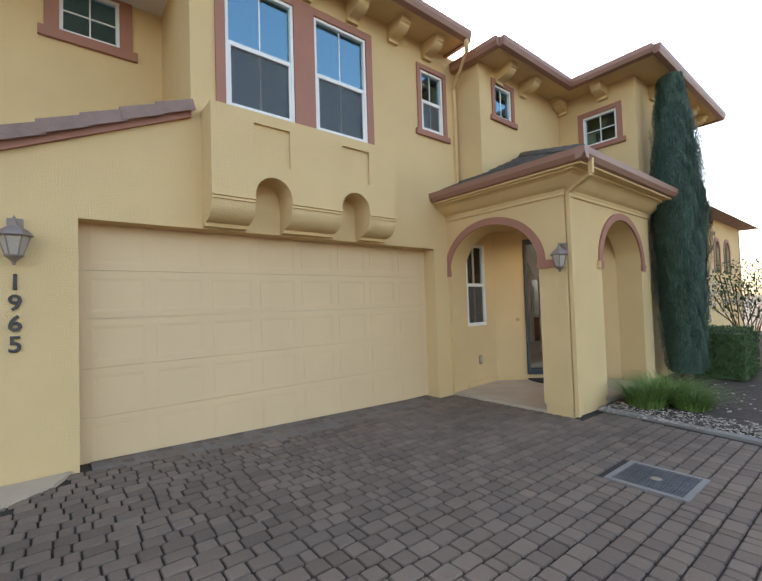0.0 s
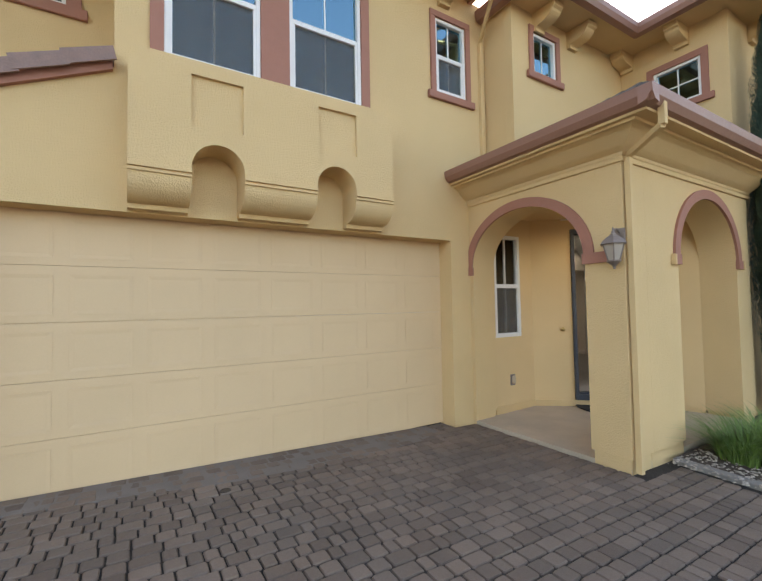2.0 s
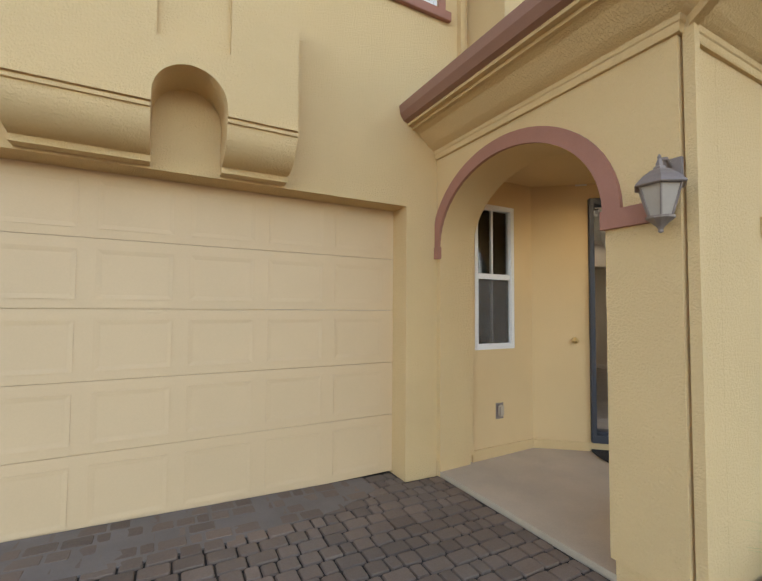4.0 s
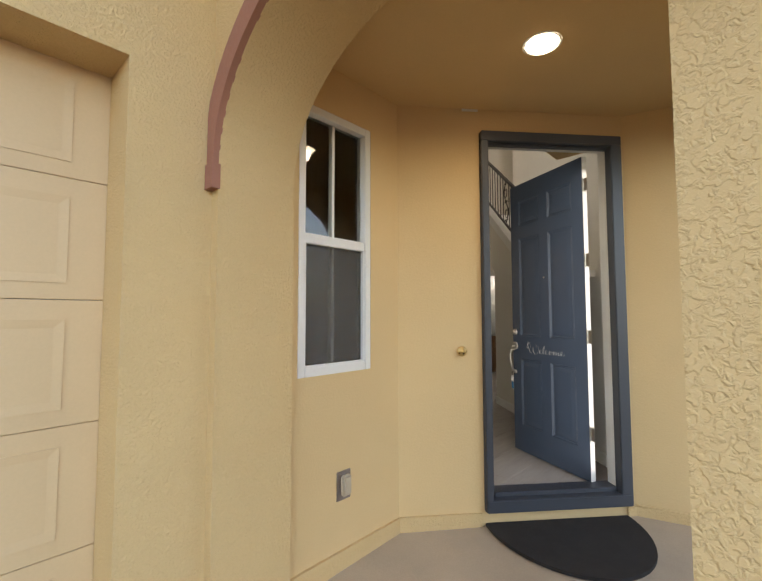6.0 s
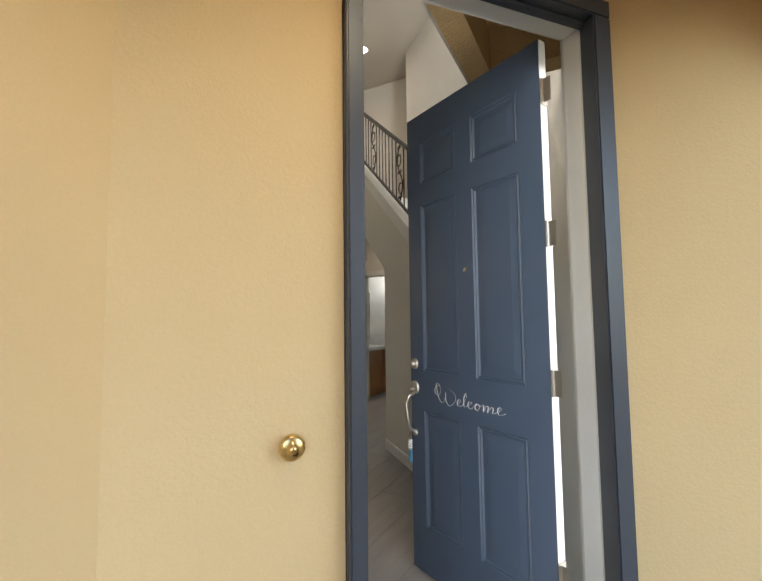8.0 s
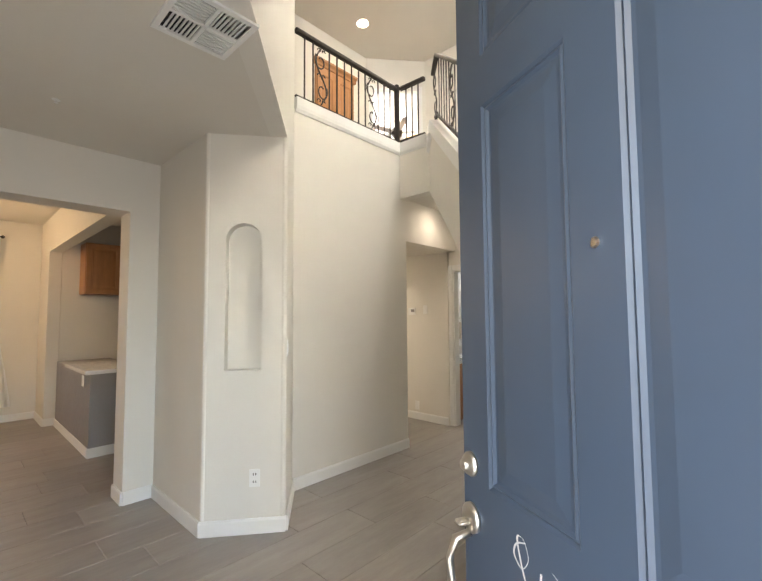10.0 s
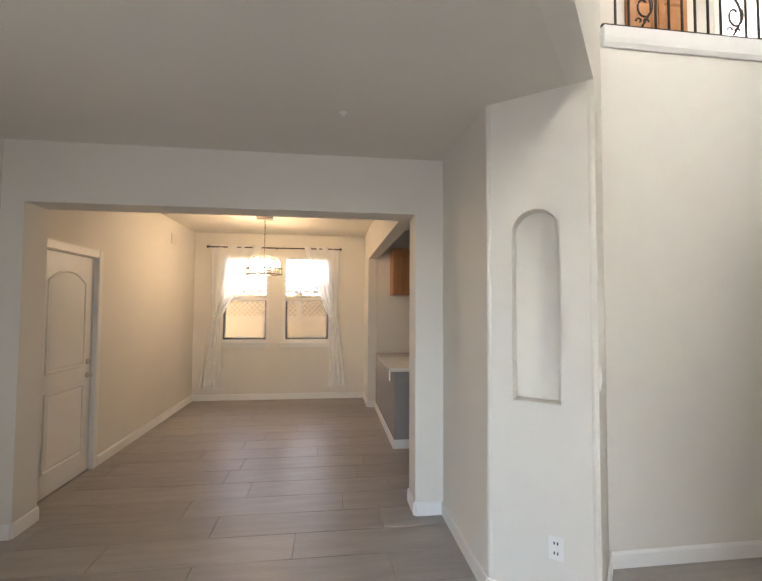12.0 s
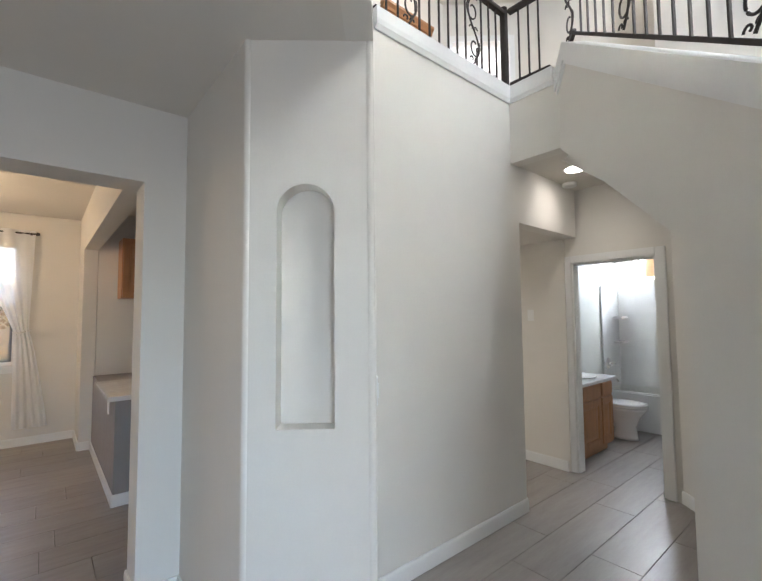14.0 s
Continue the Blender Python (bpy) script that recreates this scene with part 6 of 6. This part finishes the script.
hedge(9.75, 10.9, -3.35, -2.55, 0.95, 6000, "clipped green box hedge")
t = thing("shrub", pose(12.6, -2.9, -0.12), "loose shrub with some leaves coloured as sunlit", "shrub")
bm = bmesh.new()
for i in range(16):
    a = i * 2.4
    tube(bm, [(0.03 * math.cos(a), 0.03 * math.sin(a), 0), (0.25 * math.cos(a), 0.25 * math.sin(a), 0.9), (0.6 * math.cos(a + .3), 0.6 * math.sin(a + .3), 1.7 + 0.4 * math.sin(i))], 0.012, 5)
part("stem_bundle", bm, BARK, t)
def sp(rr, zc, zr):
    def f():
        v = Vector((rnd.gauss(0, 1), rnd.gauss(0, 1), rnd.gauss(0, 1))).normalized() * rnd.random() ** 0.4
        return Vector((v.x * rr, v.y * rr, zc + v.z * zr)), Vector((0, 0, 1))
    return f
bm = bmesh.new()
leafy(bm, sp(0.95, 1.75, 0.75), 2600, 0.035)
tagged(part("leaves", bm, HEDGE, t), "", "", "", "stuff")
# sunlight on some leaves, put in as a white material
bm = bmesh.new()
leafy(bm, sp(0.9, 1.6, 0.5), 260, 0.045)
tagged(part("blossoms", bm, WHITE, t, "leaves coloured pale as if sunlit"), "", "", "", "stuff")

# ---- the next house along ----
nh = thing("neighbour_house", pose(20, 0, 0), "cream stucco neighbouring house with arched windows", "house")
inv = nh.matrix_world.inverted()
bm = bmesh.new()
wall(bm, (15.2, -1.0), (23.6, -1.0), 0.2, -0.3, 4.5, [(4.05, 4.75, 2.3, 3.2, 0.35), (5.55, 6.35, 2.3, 3.2, 0.4)])
wall(bm, (23.6, -1.0), (23.6, 6.0), 0.2, -0.3, 4.5)
bm.transform(inv)
part("wall", bm, STUCCO, nh)
bm = bmesh.new()
hexa(bm, [(14.8, -1.6, 4.35), (24.2, -1.6, 4.35), (24.2, 6.4, 4.35), (14.8, 6.4, 4.35), (16.8, 0.6, 5.2), (22.2, 0.6, 5.2), (22.2, 4.2, 5.2), (16.8, 4.2, 5.2)])
bm.transform(inv)
part("roof", bm, TILE, nh)
for x0, x1 in ((19.25, 19.95), (20.75, 21.55)):
    bm = bmesh.new()
    box(bm, x0, x1, -0.93, -0.90, 2.3, 3.65)
    bm.transform(inv)
    w_ = part("window", bm, GLASS, nh, "arched window")
    bm = bmesh.new()
    n = 16
    c, hf = (x0 + x1) / 2, (x1 - x0) / 2
    for k in range(n):
        a0, a1 = math.pi * k / n, math.pi * (k + 1) / n
        q = [(c - r * math.cos(a), 3.2 + r * math.sin(a)) for a in (a0, a1) for r in (hf, hf + 0.13)]
        hexa(bm, [(q[0][0], -1.03, q[0][1]), (q[2][0], -1.03, q[2][1]), (q[2][0], -0.99, q[2][1]), (q[0][0], -0.99, q[0][1]), (q[1][0], -1.03, q[1][1]), (q[3][0], -1.03, q[3][1]), (q[3][0], -0.99, q[3][1]), (q[1][0], -0.99, q[1][1])])
    for xx in (x0 - 0.13, x1):
        box(bm, xx, xx + 0.13, -1.03, -0.99, 2.3, 3.2)
    bm.transform(inv)
    part("window_trim", bm, BROWN, nh)

# ---- back garden beyond the dining windows ----
fence = thing("garden_fence", pose(7, 9.3, -0.3), "white vinyl fence with a lattice top", "fence")
for i in range(6):
    bm = bmesh.new()
    box(bm, -5.45 + i * 1.83, -5.32 + i * 1.83, -0.065, 0.065, 0, 2.32, 0.006)
    lathe(bm, [(0.09, 2.32), (0.09, 2.34), (0.01, 2.40)], 4, (-5.385 + i * 1.83, 0, 0))
    part("post", bm, FENCE, fence)
for z0, z1 in ((0.1, 0.22), (1.68, 1.82), (2.20, 2.30)):
    bm = bmesh.new()
    box(bm, -5.4, 3.8, -0.025, 0.025, z0, z1, 0.004)
    part("rail", bm, FENCE, fence)
bm = bmesh.new()
box(bm, -5.4, 3.8, -0.012, 0.012, 0.22, 1.68)
part("panel", bm, FENCE, fence)
bm = bmesh.new()
for i in range(90):
    x = -5.6 + i * 0.11
    for sg in (-1, 1):
        sweep(bm, [(-0.004, -0.018), (0.004, -0.018), (0.004, 0.018), (-0.004, 0.018)], (x - sg * 0.21, 0.004 * sg, 1.80), (x + sg * 0.21, 0.004 * sg, 2.22))
tagged(part("lattice", bm, FENCE, fence, "diagonal lattice strips"), "", "", "", "stuff")
bh = thing("rear_house", pose(8, 13, 0), "pale house behind the fence with a scalloped tile eave", "house")
inv = bh.matrix_world.inverted()
bm = bmesh.new()
box(bm, 0.0, 8.2, 11.6, 17, -0.3, 2.0)
# unseen tall block, added to keep the sun off the dining windows
box(bm, 8.3, 18, 11.2, 17, -0.3, 7.2)
bm.transform(inv)
part("wall", bm, mat("rear_stucco", (0.40, 0.34, 0.27), 0.9, var=0.1), bh)
bm = bmesh.new()
for i in range(34):
    x = 0.2 + i * 0.24
    sweep(bm, [(0.10 * math.cos(a * math.pi / 6), 0.07 * math.sin(a * math.pi / 6)) for a in range(7)], (x, 11.0, 2.1), (x, 13.0, 2.45))
bm.transform(inv)
part("roof_tile_row", bm, FENCE, bh, "pale barrel tiles")

# ---- drain in the drive ----
t = thing("drain_grate", pose(3.97, -3.66, drive(3.97) + 0.002, 0, 1.43, 0), "square grey metal drain cover in a concrete collar", "drain")
bm = bmesh.new()
for a in ((-0.32, 0.32, -0.32, -0.27), (-0.32, 0.32, 0.27, 0.32), (-0.32, -0.27, -0.27, 0.27), (0.27, 0.32, -0.27, 0.27)):
    box(bm, *a, -0.05, 0.006, 0.003)
part("collar", bm, KERB, t)
# black slab close under the bars gives the pit's darkness
bm = bmesh.new()
box(bm, -0.27, 0.27, -0.27, 0.27, -0.05, -0.02)
part("pit", bm, BLACK, t)
for j in range(6):
    bm = bmesh.new()
    y0 = -0.268 + j * 0.0895
    for i in range(18):
        x = -0.262 + i * 0.0295
        box(bm, x, x + 0.017, y0 + 0.004, y0 + 0.0855, -0.018, 0.001)
    box(bm, -0.268, 0.268, y0, y0 + 0.004, -0.018, 0.001)
    part("bar_panel", bm, STEEL, t)
bm = bmesh.new()
lathe(bm, [(0.045, 0.0005), (0.045, 0.004), (0.03, 0.006)], 20)
part("badge", bm, NICKEL, t)
t = thing("valve_cover", pose(1.94, -0.51, drive(1.94)), "small round iron valve cover in the paving", "valve cover")
bm = bmesh.new()
lathe(bm, [(0.05, -0.01), (0.05, 0.004), (0.04, 0.006), (0.03, 0.003)], 20)
part("lid", bm, IRON, t)
bm = bmesh.new()
prism(bm, [(-1.5, -0.9), (-0.62, -0.62), (-0.2, -0.30), (-0.06, -0.02), (-1.5, -0.02)], -0.1, 0.025)
structure("pavement", bm, CONCRETE, "concrete apron at the garage corner")

bm = bmesh.new()
DUST = [(0.1, -0.08), (1.1, -0.18), (2.1, -0.36), (3.4, -0.38), (4.3, -0.26), (4.75, -0.05)]
for (xa, ya), (xb, yb) in zip(DUST, DUST[1:]):
    za, zb = drive(xa) - 0.0005, drive(xb) - 0.0005
    hexa(bm, [(xa, ya, za - 0.02), (xb, yb, zb - 0.02), (xb, 0.235, zb - 0.02), (xa, 0.235, za - 0.02), (xa, ya, za), (xb, yb, zb), (xb, 0.235, zb), (xa, 0.235, za)])
structure("pavement_dust", bm, mat("dusty_sand", (0.18, 0.15, 0.125), 0.95, var=0.15, scale=3, fine=120), "dusty sand filling the paving joints")

# ---- paving: tumbled blocks in courses ----
PR = random.Random(11)
CH = 0.135
blocks = []
row = 0
y = 0.235
while y > -7.6:
    x = -2.6 + PR.uniform(-0.1, 0.1)
    while x < 6.6:
        ln = PR.choice((0.10, 0.14, 0.14, 0.19, 0.19))
        kx = 6.15 + (y + 2.22) * 0.18
        lim = 5.08 if y > -0.01 else 5.46 if y > -2.2 else kx - 0.02
        cx, cy = x + ln / 2, y - CH / 2
        step = ln
        if x < lim <= x + ln:
            ln = math.floor((lim - x) * 100) / 100
        if abs(cy + 3.66) < 0.34 and x + ln > 3.66 and x < 4.28:
            # cut against the drain's collar
            if x < 3.63:
                ln = round(3.66 - x, 2)
            elif x + ln > 4.31:
                x, step = 4.28, x + ln - 4.28
                ln = round(step, 2)
            else:
                ln = 0.0
        if ln > 0.03 and x + ln < lim and not (y > -0.66 and x < -0.62) and not (y > -0.25 and x < -0.15) and not (y > -0.01 and x < 0.01):
            blocks.append((x, y, ln))
        x += step
    y -= CH
    row += 1
def block_mesh(ln, k):
    """A tumbled block, bevelled and slightly out of square; origin at its centre on the bed."""
    q = random.Random(k * 17 + int(ln * 1000))
    a, d = ln / 2 - 0.0062, CH / 2 - 0.0062
    def ring(inset, z):
        pts = []
        for sx, sy in ((-1, -1), (1, -1), (1, 1), (-1, 1)):
            c = 0.011
            for ex, ey in ((c, 0), (0, c)) if sx * sy < 0 else ((0, c), (c, 0)):
                pts.append((sx * (a - inset - ex) + q.uniform(-.002, .002), sy * (d - inset - ey) + q.uniform(-.002, .002), z + q.uniform(-.001, .001)))
        return pts
    r = ring(0, -0.04) + ring(0, -0.009) + ring(0.006, 0.0)
    f = [tuple(16 + i for i in range(8))]
    for o in (0, 8):
        for i in range(8):
            f.append((o + i, o + (i + 1) % 8, o + 8 + (i + 1) % 8, o + 8 + i))
    return r, f
near = [b for b in blocks if 1.6 < b[0] < 5.2 and -3.6 < b[1] < -1.5][:300]
nearset = set(near)
cache = {}
paving = thing("paving", pose(2, -3, -0.05), "tumbled grey and brown concrete block paving", "paving", "", "structure")
inv = paving.matrix_world.inverted()
V, F = [], []
for i, (x, y, ln) in enumerate(blocks):
    k = i % 5
    cx, cy, rot, dz = x + ln / 2, y - CH / 2, PR.uniform(-1.5, 1.5), PR.uniform(-0.003, 0.003)
    z = drive(cx) + dz
    r, f = block_mesh(ln, k)
    if (x, y, ln) in nearset:
        if (ln, k) not in cache:
            me = bpy.data.meshes.new("paver")
            me.from_pydata(r, [], f)
            me.materials.append(PAVERP)
            cache[ln, k] = me
        ob = new("paver", cache[ln, k])
        ob.parent = paving
        ob.matrix_local = inv @ pose(cx, cy, z, 0, 0, rot)
    else:
        c, s = math.cos(radians(rot)), math.sin(radians(rot))
        o = len(V)
        V += [(cx + c * p[0] - s * p[1] - 2, cy + s * p[0] + c * p[1] + 3, z + p[2] + 0.05) for p in r]
        F += [tuple(o + j for j in q) for q in f]
me = bpy.data.meshes.new("paver_field")
me.from_pydata(V, [], F)
me.materials.append(PAVER)
ob = new("paver_field", me)
ob.parent = paving
tagged(ob, "", "", "", "stuff")

# ---- plank floor ----
planks = thing("plank_floor", pose(8, 2, FL - 0.012), "grey wood-look planks laid in rows", "floor", "", "structure")
inv = planks.matrix_world.inverted()
PW, PL = 0.30, 1.22
pm = {}
FR = random.Random(3)
def on_floor(x, y):
    if y > 0.15:
        return 5.36 < x < 15
    return x - 6.86 > (0.14 - y) * 1.128 - 0.12 and x < 12
r = 0
y = -1.9
while y < 7.2:
    x = 5.3 - FR.uniform(0, PL)
    while x < 15:
        ln = PL
        a, b = x, x + ln
        while a < b and not on_floor(a + 0.02, y + 0.02):
            a += 0.02
        if b - a > 0.15 and on_floor((a + b) / 2, y + PW / 2) and a < 14.9:
            key = round(b - a, 2)
            if key not in pm:
                me = bpy.data.meshes.new("plank")
                w, d, c = key / 2 - 0.0012, PW / 2 - 0.0012, 0.0018
                me.from_pydata([(-w, -d, 0), (w, -d, 0), (w, d, 0), (-w, d, 0), (-w, -d, 0.0095), (w, -d, 0.0095), (w, d, 0.0095), (-w, d, 0.0095), (-w + c, -d + c, 0.012), (w - c, -d + c, 0.012), (w - c, d - c, 0.012), (-w + c, d - c, 0.012)], [],
                               [(0, 1, 5, 4), (1, 2, 6, 5), (2, 3, 7, 6), (3, 0, 4, 7), (4, 5, 9, 8), (5, 6, 10, 9), (6, 7, 11, 10), (7, 4, 8, 11), (8, 9, 10, 11)])
                me.materials.append(FLOORP)
                pm[key] = me
            ob = new("plank", pm[key])
            ob.parent = planks
            ob.matrix_local = inv @ pose((a + b) / 2, y + PW / 2, FL - 0.012)
        x += ln
    y += PW
    r += 1
